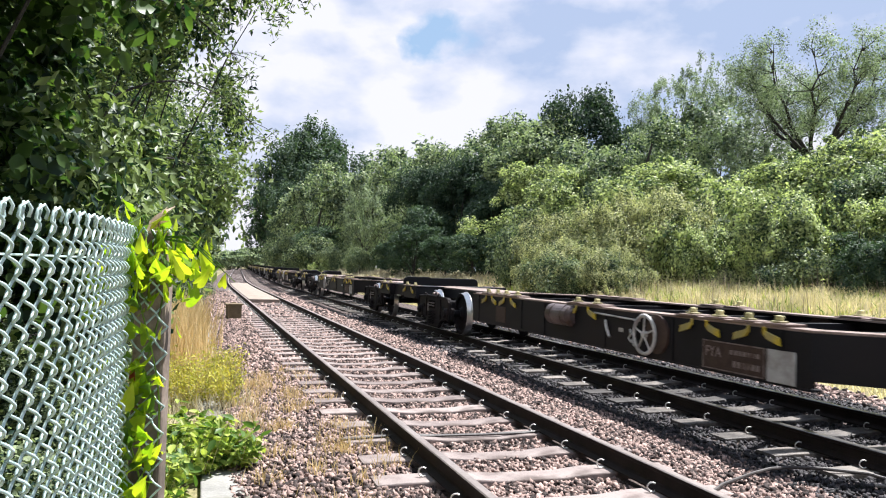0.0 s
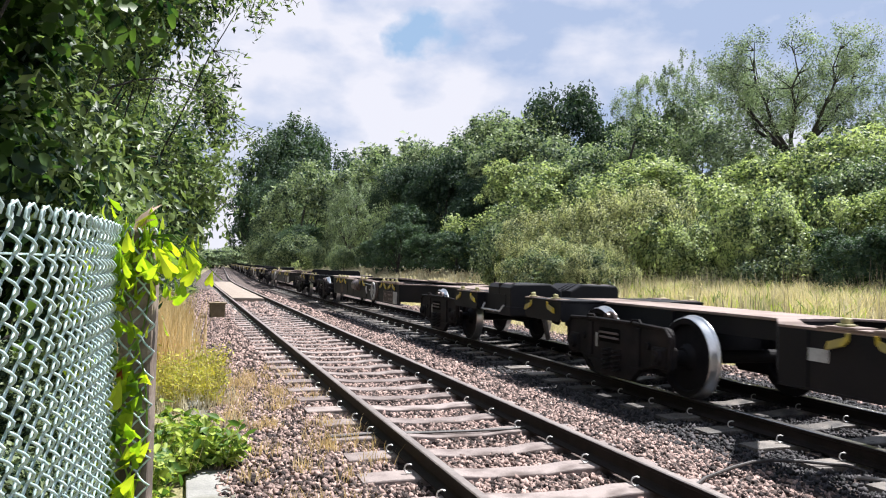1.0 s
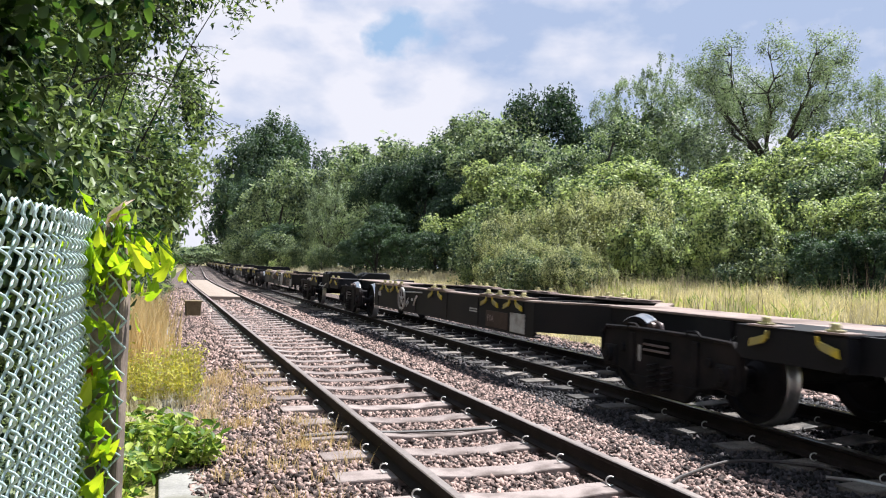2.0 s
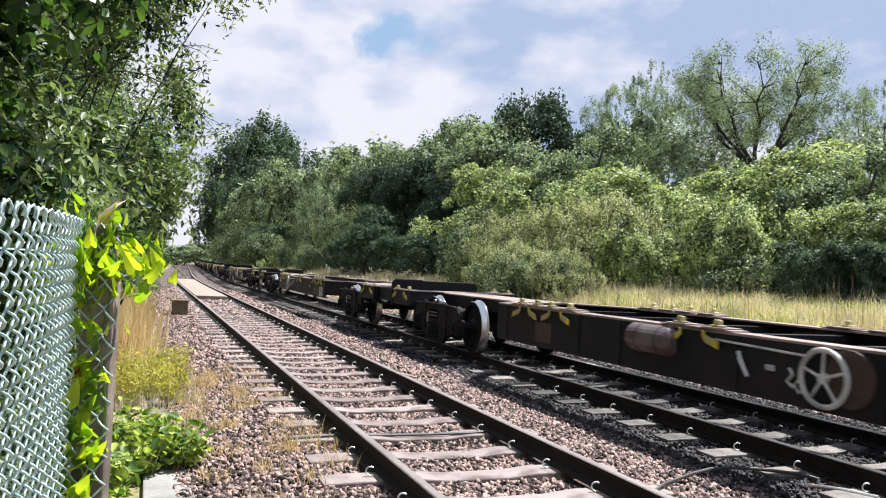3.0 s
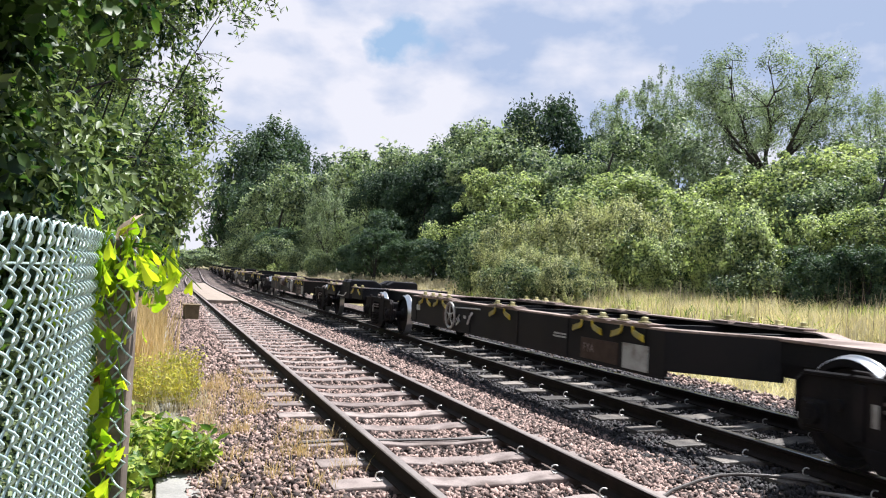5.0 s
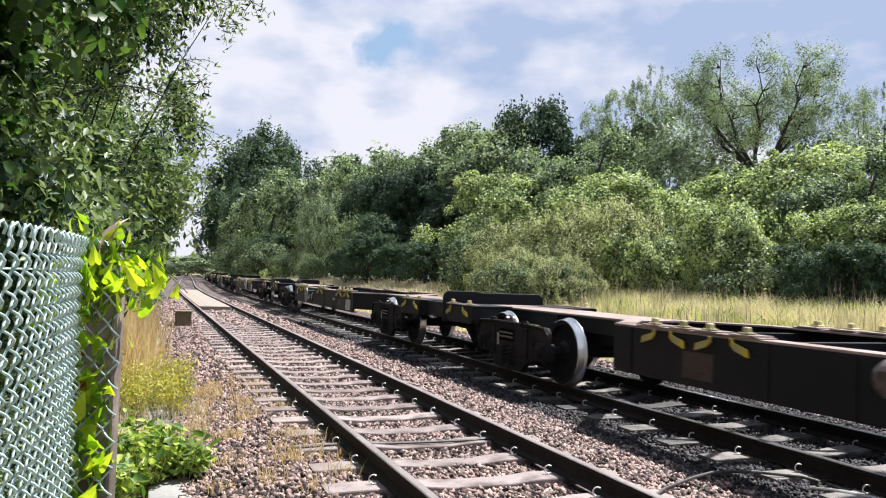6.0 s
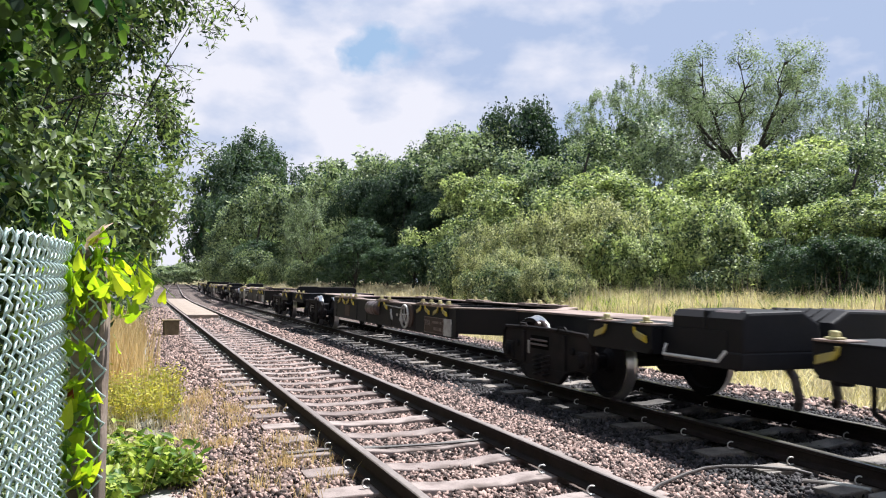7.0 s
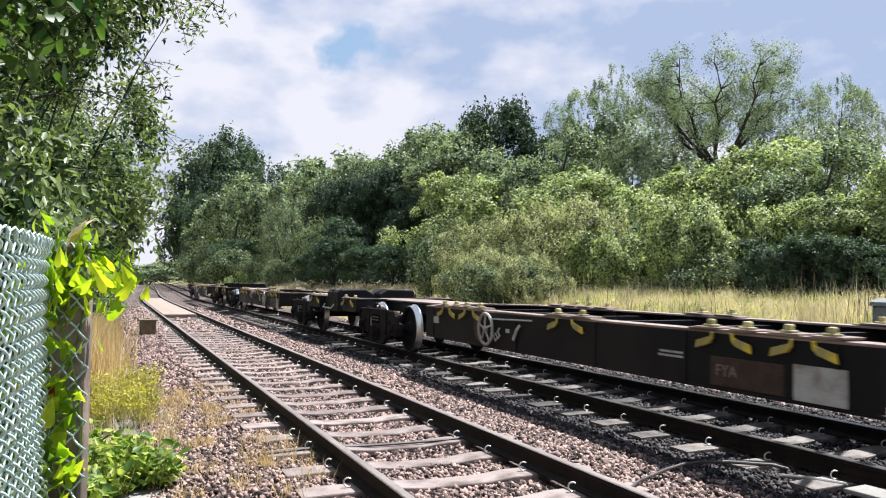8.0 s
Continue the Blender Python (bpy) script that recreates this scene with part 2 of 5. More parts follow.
M = {
    "ballast": mat("ballast_bed", (0.0369, 0.0279, 0.0254), (0.172, 0.13, 0.115), 0.9, scale=14, fine=42, bump=1.0, dist=0.05),
    "stone": mat("ballast_stone", (0.026, 0.0175, 0.016), (0.39, 0.275, 0.24), 0.85, scale=9, fine=60, bump=0.35, per_island=1.15, dist=0.006, lo=0.18, hi=0.95),
    # oil plus the passing train's shade, both put into the stone colour
    "stone2": mat("oily_shaded_ballast_stone", (0.004, 0.004, 0.005), (0.066, 0.058, 0.064), 0.75, scale=9, fine=60, bump=0.35, per_island=1.0, dist=0.006, lo=0.25, hi=1.0),
    "verge": mat("verge_soil", (0.131, 0.123, 0.0492), (0.295, 0.262, 0.131), 0.95, scale=1.2, fine=20, bump=0.8, c3=(0.344, 0.295, 0.172), dist=0.06),
    "concrete": mat("sleeper_concrete", (0.156, 0.123, 0.115), (0.287, 0.238, 0.221), 0.85, scale=5, fine=70, bump=0.5, c3=(0.0984, 0.0738, 0.0656), per_object=0.3, dist=0.006),
    # oil stains, and a darker base for the shade under the wagons
    "oilyshadeconcrete": mat("oily_shaded_sleeper_concrete", (0.05, 0.045, 0.042), (0.24, 0.21, 0.185), 0.6, scale=5, fine=70, bump=0.5, c3=(0.025, 0.022, 0.022), per_object=0.5, dist=0.006),
    # black that stands for the shade inside openings which are not cut
    "void": mat("shade_black_recess", (0.002, 0.002, 0.002), (0.005, 0.005, 0.005), 0.9, scale=5, fine=40, bump=0.1, spec=0.05, dist=0.002),
    "slab": mat("slab_concrete", (0.19, 0.185, 0.175), (0.31, 0.30, 0.28), 0.85, scale=4, fine=60, bump=0.4, c3=(0.14, 0.135, 0.10), dist=0.004),
    "railrust": mat("rusty_rail_side", (0.009, 0.007, 0.0065), (0.026, 0.018, 0.016), 0.75, 0.1, scale=6, fine=90, bump=0.3, spec=0.2, dist=0.003),
    "railhead": mat("worn_rail_head", (0.295, 0.246, 0.221), (0.451, 0.394, 0.361), 0.42, 0.75, scale=2, fine=30, bump=0.08, dist=0.002),
    "railhead2": mat("polished_rail_head", (0.246, 0.23, 0.221), (0.369, 0.353, 0.344), 0.3, 0.9, scale=2, fine=30, bump=0.05, dist=0.002),
    "clip": mat("galvanised_clip", (0.451, 0.435, 0.41), (0.656, 0.64, 0.623), 0.45, 0.35, scale=30, fine=90, bump=0.1, dist=0.001),
    # weathered paint, taken near black for the shade on sides turned from the sun
    "body": mat("weathered_shaded_wagon_paint", (0.0055, 0.006, 0.008), (0.0105, 0.0105, 0.013), 0.6, 0.0, scale=2.2, fine=35, bump=0.12, c3=(0.014, 0.0122, 0.0135), per_object=0.15, spec=0.2, dist=0.004),
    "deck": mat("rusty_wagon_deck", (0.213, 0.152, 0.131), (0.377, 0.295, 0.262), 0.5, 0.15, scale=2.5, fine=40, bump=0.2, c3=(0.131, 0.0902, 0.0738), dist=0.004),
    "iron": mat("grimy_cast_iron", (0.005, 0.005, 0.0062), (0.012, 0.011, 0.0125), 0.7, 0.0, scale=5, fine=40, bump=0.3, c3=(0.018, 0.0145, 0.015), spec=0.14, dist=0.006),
    "tread": mat("bright_wheel_tread", (0.5, 0.5, 0.5), (0.7, 0.7, 0.7), 0.28, 1.0, scale=6, fine=50, bump=0.05, dist=0.002),
    "yellow": mat("yellow_lock_paint", (0.44, 0.32, 0.022), (0.66, 0.50, 0.045), 0.55, scale=12, fine=60, bump=0.15, c3=(0.34, 0.29, 0.10), per_object=0.4, dist=0.003),
    "fadedyellow": mat("faded_yellow_paint", (0.34, 0.31, 0.14), (0.55, 0.5, 0.26), 0.65, scale=12, fine=60, bump=0.15, c3=(0.2, 0.17, 0.09), per_object=0.4, dist=0.003),
    "white": mat("chalky_white_paint", (0.41, 0.402, 0.385), (0.615, 0.607, 0.59), 0.6, scale=9, fine=50, bump=0.1, c3=(0.328, 0.312, 0.295), dist=0.002),
    "panel": mat("grey_data_panel", (0.344, 0.353, 0.344), (0.492, 0.5, 0.492), 0.6, scale=8, fine=50, bump=0.1, c3=(0.205, 0.18, 0.164), dist=0.002),
    "brownplate": mat("brown_name_plate", (0.035, 0.022, 0.018), (0.07, 0.045, 0.036), 0.6, scale=8, fine=50, bump=0.1, spec=0.25, dist=0.002),
    "fadedletter": mat("faded_lettering", (0.14, 0.11, 0.10), (0.26, 0.21, 0.19), 0.7, scale=14, fine=60, bump=0.1, c3=(0.09, 0.06, 0.05), dist=0.002),
    "tank": mat("air_tank_paint", (0.0902, 0.0697, 0.0697), (0.164, 0.131, 0.131), 0.42, 0.2, scale=6, fine=40, bump=0.1, c3=(0.0656, 0.041, 0.0328), dist=0.003),
    "galv": mat("galvanised_wire", (0.25, 0.36, 0.34), (0.60, 0.72, 0.70), 0.42, 0.15, scale=25, fine=120, bump=0.1, dist=0.001),
    "post": mat("concrete_fence_post", (0.15, 0.112, 0.085), (0.30, 0.24, 0.19), 0.9, scale=10, fine=80, bump=0.5, c3=(0.10, 0.08, 0.062), dist=0.004),
    "darkbark": mat("dark_bark", (0.02, 0.018, 0.016), (0.05, 0.045, 0.04), 0.9, scale=6, fine=40, bump=0.7, dist=0.02),
    "wood": mat("weathered_timber", (0.115, 0.0861, 0.0492), (0.221, 0.172, 0.102), 0.85, scale=7, fine=50, bump=0.4, dist=0.005),
    "cable": mat("black_cable", (0.03, 0.025, 0.025), (0.08, 0.07, 0.065), 0.5, scale=10, fine=50, bump=0.1, dist=0.002),
    "crossing": mat("crossing_boards", (0.205, 0.164, 0.135), (0.328, 0.271, 0.226), 0.85, scale=2, fine=30, bump=0.3, dist=0.01),
    "cabinet": mat("grey_green_cabinet", (0.12, 0.13, 0.13), (0.2, 0.21, 0.21), 0.6, scale=5, fine=40, bump=0.15, dist=0.003),
    "sycamore": leaf_mat("sycamore_leaf", (0.045, 0.08, 0.045), (0.50, 0.56, 0.27), 0.38, 0.5, spread=1.45, glow=(1.25, 1.35, 0.8)),
    "darkleaf": leaf_mat("dark_leaf", (0.012, 0.032, 0.024), (0.055, 0.09, 0.055), 0.25, 0.65),
    "midleaf": leaf_mat("mid_leaf", (0.028, 0.056, 0.042), (0.32, 0.38, 0.21), 0.32, 0.5, spread=1.4, glow=(1.25, 1.4, 0.85)),
    "willow": leaf_mat("willow_leaf", (0.06, 0.085, 0.045), (0.56, 0.57, 0.31), 0.36, 0.5, spread=1.45, glow=(1.2, 1.25, 0.8)),
    "bramble": leaf_mat("bramble_leaf", (0.02, 0.045, 0.03), (0.24, 0.29, 0.15), 0.3, 0.55, spread=1.4, glow=(1.25, 1.35, 0.85)),
    "greyleaf": leaf_mat("grey_green_leaf", (0.06, 0.085, 0.06), (0.31, 0.37, 0.22), 0.3, 0.5, glow=(1.2, 1.4, 0.9)),
    "poplar": leaf_mat("poplar_leaf", (0.020, 0.046, 0.034), (0.08, 0.125, 0.07), 0.28, 0.6),
    "hedgeleaf": leaf_mat("hedge_leaf", (0.016, 0.04, 0.025), (0.20, 0.26, 0.10), 0.36, 0.42, spread=1.35, glow=(1.4, 1.5, 0.85)),
    "nearleaf": leaf_mat("near_leaf", (0.010, 0.030, 0.014), (0.085, 0.15, 0.035), 0.45, 0.42),
    "vine": leaf_mat("vine_leaf", (0.20, 0.34, 0.015), (0.50, 0.58, 0.04), 0.5, 0.4, spread=1.3, glow=(1.5, 1.5, 0.5), single=True),
    "vine_dark": leaf_mat("vine_leaf_deep_green", (0.08, 0.16, 0.03), (0.22, 0.33, 0.06), 0.45, 0.4),
    "redleaf": leaf_mat("reddened_leaf", (0.30, 0.06, 0.03), (0.42, 0.16, 0.06), 0.4, 0.5, glow=(1.2, 1.0, 0.8)),
    "umbel": leaf_mat("pale_umbel", (0.30, 0.36, 0.18), (0.62, 0.64, 0.5), 0.3, 0.6, glow=(1.1, 1.1, 0.9)),
    "grass": leaf_mat("dry_grass", (0.361, 0.328, 0.221), (0.574, 0.533, 0.402), 0.4, 0.7, glow=(1.1, 1.05, 0.9)),
    "weedleaf": leaf_mat("weed_leaf", (0.07, 0.14, 0.03), (0.40, 0.47, 0.11), 0.36, 0.45, spread=1.4),
    "greengrass": leaf_mat("green_grass", (0.42, 0.39, 0.19), (0.78, 0.70, 0.45), 0.42, 0.7, spread=1.3, glow=(1.12, 1.08, 0.88)),
    "straw": leaf_mat("straw_grass", (0.476, 0.361, 0.164), (0.672, 0.541, 0.312), 0.4, 0.7, glow=(1.1, 1.0, 0.8)),
    "weed": leaf_mat("yellow_weed", (0.279, 0.312, 0.0492), (0.607, 0.541, 0.115), 0.4, 0.6, glow=(1.2, 1.15, 0.6)),
    "bud": mat("pink_dried_leaf", (0.62, 0.40, 0.30), (0.85, 0.68, 0.55), 0.6, scale=20, fine=60, bump=0.1, dist=0.002),
}

# ---- mesh helpers ----


def part(name, bm, material, parent=None, label=""):
    me = bpy.data.meshes.new(name)
    bm.to_mesh(me)
    bm.free()
    me.materials.append(material)
    ob = new(name, me)
    if parent:
        ob.parent = parent
    if label:
        ob["label"] = label
    return ob


def share(name, ob, m, parent=None):
    """Another object on the same mesh."""
    o = new(name, ob.data)
    o.parent = parent
    o.matrix_basis = m
    for key in ("label", "category", "group", "kind"):
        if key in ob:
            o[key] = ob[key]
    return o


def empty(name, m=None):
    o = new(name)
    o.empty_display_size = 0.2
    if m is not None:
        o.matrix_basis = m
    return o


def box(bm, x0, x1, y0, y1, z0, z1, bevel=0.0):
    r = bmesh.ops.create_cube(bm, size=1.0, matrix=Matrix.LocRotScale(((x0 + x1) / 2, (y0 + y1) / 2, (z0 + z1) / 2), None, (abs(x1 - x0), abs(y1 - y0), abs(z1 - z0))))
    if bevel:
        es = list({e for v in r["verts"] for e in v.link_edges})
        bmesh.ops.bevel(bm, geom=es, offset=bevel, segments=2, affect="EDGES", profile=0.5)


def boxed(*a, bevel=0.0):
    bm = bmesh.new()
    box(bm, *a, bevel=bevel)
    return bm


def prism(bm, outline, axis, a, b, bevel=0.0):
    """A flat outline pushed along an axis. outline pairs: (y, z) for axis x, (x, z) for y, (x, y) for z."""
    def place(p, d):
        return {"x": (d, p[0], p[1]), "y": (p[0], d, p[1]), "z": (p[0], p[1], d)}[axis]
    v0 = [bm.verts.new(place(p, a)) for p in outline]
    v1 = [bm.verts.new(place(p, b)) for p in outline]
    n = len(outline)
    fs = [bm.faces.new(v0[::-1]), bm.faces.new(v1)]
    for i in range(n):
        fs.append(bm.faces.new((v0[i], v0[(i + 1) % n], v1[(i + 1) % n], v1[i])))
    bmesh.ops.recalc_face_normals(bm, faces=fs)
    if bevel:
        es = list({e for f in fs[:2] for e in f.edges})
        bmesh.ops.bevel(bm, geom=es, offset=bevel, segments=2, affect="EDGES", profile=0.5)


def cyl(bm, p, q, r, r2=None, seg=16, caps=True):
    p, q = Vector(p), Vector(q)
    d = q - p
    m = Matrix.Translation((p + q) / 2) @ d.to_track_quat("Z", "Y").to_matrix().to_4x4()
    bmesh.ops.create_cone(bm, cap_ends=caps, segments=seg, radius1=r, radius2=r if r2 is None else r2, depth=d.length, matrix=m)


def tube(bm, pts, r, seg=6, r_end=None):
    """A bent round bar through points."""
    pts = [Vector(p) for p in pts]
    rings = []
    for i, p in enumerate(pts):
        d = (pts[min(i + 1, len(pts) - 1)] - pts[max(i - 1, 0)]).normalized()
        u = d.orthogonal().normalized() if i == 0 else (rings[-1][1] - d * rings[-1][1].dot(d)).normalized()
        v = d.cross(u)
        k = r if r_end is None else r + (r_end - r) * i / (len(pts) - 1)
        rings.append(([bm.verts.new(p + k * (math.cos(a) * u + math.sin(a) * v)) for a in [2 * math.pi * j / seg for j in range(seg)]], u))
    for (a, _), (b, _) in zip(rings, rings[1:]):
        for j in range(seg):
            bm.faces.new((a[j], a[(j + 1) % seg], b[(j + 1) % seg], b[j]))
    bm.faces.new(rings[0][0][::-1])
    bm.faces.new(rings[-1][0])


def lathe(bm, profile, seg, axis_x):
    """Turn (radius, x) pairs round the x axis through axis_x = (y, z)."""
    rings = []
    for r, x in profile:
        rings.append([bm.verts.new((x, axis_x[0] + r * math.cos(2 * math.pi * j / seg), axis_x[1] + r * math.sin(2 * math.pi * j / seg))) for j in range(seg)])
    fs = []
    for a, b in zip(rings, rings[1:]):
        for j in range(seg):
            fs.append(bm.faces.new((a[j], a[(j + 1) % seg], b[(j + 1) % seg], b[j])))
    fs.append(bm.faces.new(rings[0]))
    fs.append(bm.faces.new(rings[-1]))
    bmesh.ops.recalc_face_normals(bm, faces=fs)


def array_mesh(name, verts, faces, material, parent=None):
    """A mesh from arrays of corners and equal-sided faces."""
    me = bpy.data.meshes.new(name)
    n, k = faces.shape
    me.vertices.add(len(verts))
    me.vertices.foreach_set("co", np.ascontiguousarray(verts, dtype=np.float32).ravel())
    me.loops.add(n * k)
    me.loops.foreach_set("vertex_index", np.ascontiguousarray(faces, dtype=np.int32).ravel())
    me.polygons.add(n)
    me.polygons.foreach_set("loop_start", np.arange(0, n * k, k, dtype=np.int32))
    me.update(calc_edges=True)
    me.materials.append(material)
    ob = new(name, me)
    ob.parent = parent
    return ob


def unit(a):
    return a / np.maximum(np.linalg.norm(a, axis=1, keepdims=True), 1e-9)


def leaves(rng, pts, out, size, aspect=0.5, droop=0.2, wild=0.7):
    """Pointed leaf blades at points; out: the way each faces. Each is two triangles folded on the midrib."""
    n = len(pts)
    nrm = unit(out + rng.normal(0, wild, (n, 3)))
    t = unit(np.cross(nrm, rng.normal(0, 1, (n, 3))))
    t[:, 2] -= droop
    t = unit(t - nrm * np.sum(t * nrm, axis=1, keepdims=True))
    w = np.cross(nrm, t)
    s = (size * rng.uniform(0.6, 1.3, n))[:, None]
    base = pts - t * s * 0.5
    tip = pts + t * s * 0.5
    v = np.stack([base, pts + w * s * aspect * 0.5 + nrm * s * 0.08, tip, pts - w * s * aspect * 0.5 + nrm * s * 0.08], 1).reshape(-1, 3)
    i = np.arange(n)[:, None] * 4
    f = np.concatenate([i + np.array([[0, 1, 2]]), i + np.array([[0, 2, 3]])], 0)
    return v, f


def broad_leaves(rng, pts, out, size, aspect=0.7, droop=0.3, wild=0.7):
    """Oval leaves with a drip tip, two five-sided halves folded on the midrib and curled down at the tip."""
    n = len(pts)
    nrm = unit(out + rng.normal(0, wild, (n, 3)))
    t = unit(np.cross(nrm, rng.normal(0, 1, (n, 3))))
    t[:, 2] -= droop
    t = unit(t - nrm * np.sum(t * nrm, axis=1, keepdims=True))
    w = np.cross(nrm, t)
    s = (size * rng.uniform(0.55, 1.3, n))[:, None]
    fold, curl = rng.uniform(0.05, 0.3, n)[:, None], rng.uniform(0.0, 0.22, n)[:, None]
    shape = ((0.0, 0.0), (0.62, 0.16), (1.0, 0.42), (0.66, 0.76), (0.0, 1.12))

    def corner(side, k):
        x, y = shape[k]
        return pts + t * s * (y - 0.5) + w * s * aspect * 0.5 * x * side + nrm * s * (fold * x * 0.5 - curl * y * y)

    v = np.stack([corner(1, 0), corner(1, 1), corner(1, 2), corner(1, 3), corner(1, 4), corner(-1, 3), corner(-1, 2), corner(-1, 1)], 1).reshape(-1, 3)
    i = np.arange(n)[:, None] * 8
    f = np.concatenate([i + np.array([[0, 1, 2, 3, 4]]), i + np.array([[0, 4, 5, 6, 7]])], 0)
    return v, f


def blades(rng, pts, height, width, lean=0.35):
    """Grass blades that rise from points, bent once."""
    n = len(pts)
    a = rng.uniform(0, 2 * np.pi, n)
    side = np.stack([np.cos(a), np.sin(a), np.zeros(n)], 1)
    h = (height * rng.uniform(0.5, 1.25, n))[:, None]
    b = rng.uniform(0, 2 * np.pi, n)
    bend = np.stack([np.cos(b), np.sin(b), np.zeros(n)], 1) * rng.uniform(0.1, 1.0, n)[:, None] * lean
    up = np.array([[0, 0, 1.0]])
    w = side * width
    v = np.stack([pts - w, pts + w, pts + up * h * 0.55 + bend * h * 0.35 - w * 0.8, pts + up * h * 0.55 + bend * h * 0.35 + w * 0.8, pts + up * h + bend * h], 1).reshape(-1, 3)
    i = np.arange(n)[:, None] * 5
    f = np.concatenate([i + np.array([[0, 1, 3]]), i + np.array([[0, 3, 2]]), i + np.array([[2, 3, 4]])], 0)
    return v, f


# ---- the line of the tracks ----
RAIL_1, RAIL_2 = 2.58, 6.30          # centres of the two tracks
BEND_FROM, BEND_TO, BEND_RADIUS = 45.0, 75.0, 700.0


def line(centre, u):
    """Place and heading on a track, u metres along it: straight, a short wide bend, straight again."""
    if u <= BEND_FROM:
        return Vector((centre, u, 0)), 0.0
    r = BEND_RADIUS - centre
    a = (min(u, BEND_TO) - BEND_FROM) / BEND_RADIUS
    over = max(0.0, u - BEND_TO)
    return Vector((centre + r * (1 - math.cos(a)) + over * math.sin(a), BEND_FROM + r * math.sin(a) + over * math.cos(a), 0)), a


# ---- ground ----


def ground_height(x, y):
    if x < -0.6:
        return -0.06
    if x < 0.6:
        return -0.06 + 0.0 * x
    if x < 8.3:
        return -0.06
    k = min((x - 8.3) / 6.5, 1.0)
    return -0.06 + 1.15 * k * k * (3 - 2 * k)


def make_ground():
    xs = [-2500, -600, -120, -40, -15, -6, -3, -1.5, -0.6, 0.6, 3, 6, 8.3, 8.9, 9.6, 10.4, 11.2, 12.2, 13.4, 14.8, 16.5, 20, 28, 45, 120, 600, 2500]
    ys = [-2500, -600, -250, -100, -40, -15, -6, 0, 4, 8, 12, 17, 24, 34, 48, 70, 110, 200, 400, 900, 2500]
    bm = bmesh.new()
    grid = [[bm.verts.new((x + line(0.0, y)[0].x if 0 < y < 300 and abs(x) < 130 else x, y, ground_height(x, y) - 0.03)) for x in xs] for y in ys]
    for a, b in zip(grid, grid[1:]):
        for i in range(len(xs) - 1):
            bm.faces.new((a[i], a[i + 1], b[i + 1], b[i]))
    for f in bm.faces:
        f.smooth = True
    tagged(part("ground", bm, M["verge"]), "rough grassy soil with dry patches", "ground", kind="structure")


def strip(name, outline, us, material, label, category):
    """A bed with a cross outline (x, z) that follows the line."""
    bm = bmesh.new()
    rows = []
    for u in us:
        p, a = line(0.0, u)
        rows.append([bm.verts.new((p.x + x * math.cos(a), p.y - x * math.sin(a), z)) for x, z in outline])
    for a, b in zip(rows, rows[1:]):
        for i in range(len(outline) - 1):
            bm.faces.new((a[i], a[i + 1], b[i + 1], b[i]))
    bmesh.ops.recalc_face_normals(bm, faces=bm.faces[:])
    for f in bm.faces:
        f.smooth = True
    return tagged(part(name, bm, material), label, category, kind="structure")


BED = [(0.15, -0.07), (0.8, -0.04), (1.3, -0.035), (1.9, -0.05), (2.6, -0.055), (3.3, -0.05), (3.9, -0.02), (4.6, -0.06), (5.1, -0.04), (6.3, -0.055), (7.5, -0.04), (7.9, -0.04), (8.5, -0.03), (8.9, 0.01)]
US_LONG = [-260, -160, -80, -40, -20, -10, -4, 0, 4, 8, 12, 16, 20, 25, 30, 35, 40, 45, 50, 55, 60, 66, 72, 80, 90, 100, 115, 130, 150, 170, 200, 240, 300]
make_ground()
strip("ballast_bed", BED,
      US_LONG, M["ballast"], "pinkish grey crushed stone ballast under the tracks", "ballast")

# ---- rails ----
RAIL_SECTION = [(-0.07, 0.0), (-0.07, 0.012), (-0.02, 0.03), (-0.009, 0.045), (-0.009, 0.115), (-0.035, 0.128), (-0.036, 0.152), (-0.028, 0.159),
                (0.028, 0.159), (0.036, 0.152), (0.035, 0.128), (0.009, 0.115), (0.009, 0.045), (0.02, 0.03), (0.07, 0.012), (0.07, 0.0)]
RAIL_FOOT = 0.02


def make_rail(centre, head):
    bm = bmesh.new()
    rows = []
    for u in US_LONG:
        p, a = line(centre, u)
        rows.append([bm.verts.new((p.x + x * math.cos(a), p.y - x * math.sin(a), RAIL_FOOT + z)) for x, z in RAIL_SECTION])
    n = len(RAIL_SECTION)
    for a, b in zip(rows, rows[1:]):
        for i in range(n):
            f = bm.faces.new((a[i], a[(i + 1) % n], b[(i + 1) % n], b[i]))
            f.material_index = 1 if 6 <= i <= 8 else 0
    bmesh.ops.recalc_face_normals(bm, faces=bm.faces[:])
    ob = part("rail", bm, M["railrust"])
    ob.data.materials.append(head)
    return tagged(ob, "flat-bottomed steel rail, rusty sides and worn bright head", "rail", "running rails", "structure")


for centre, head in ((RAIL_1, "railhead"), (RAIL_2, "railhead2")):
    for side in (-0.7525, 0.7525):
        make_rail(centre + side, M[head])

# ---- sleepers ----
SLEEPER_STEP, SLEEPER_Y0 = 0.709, 6.418


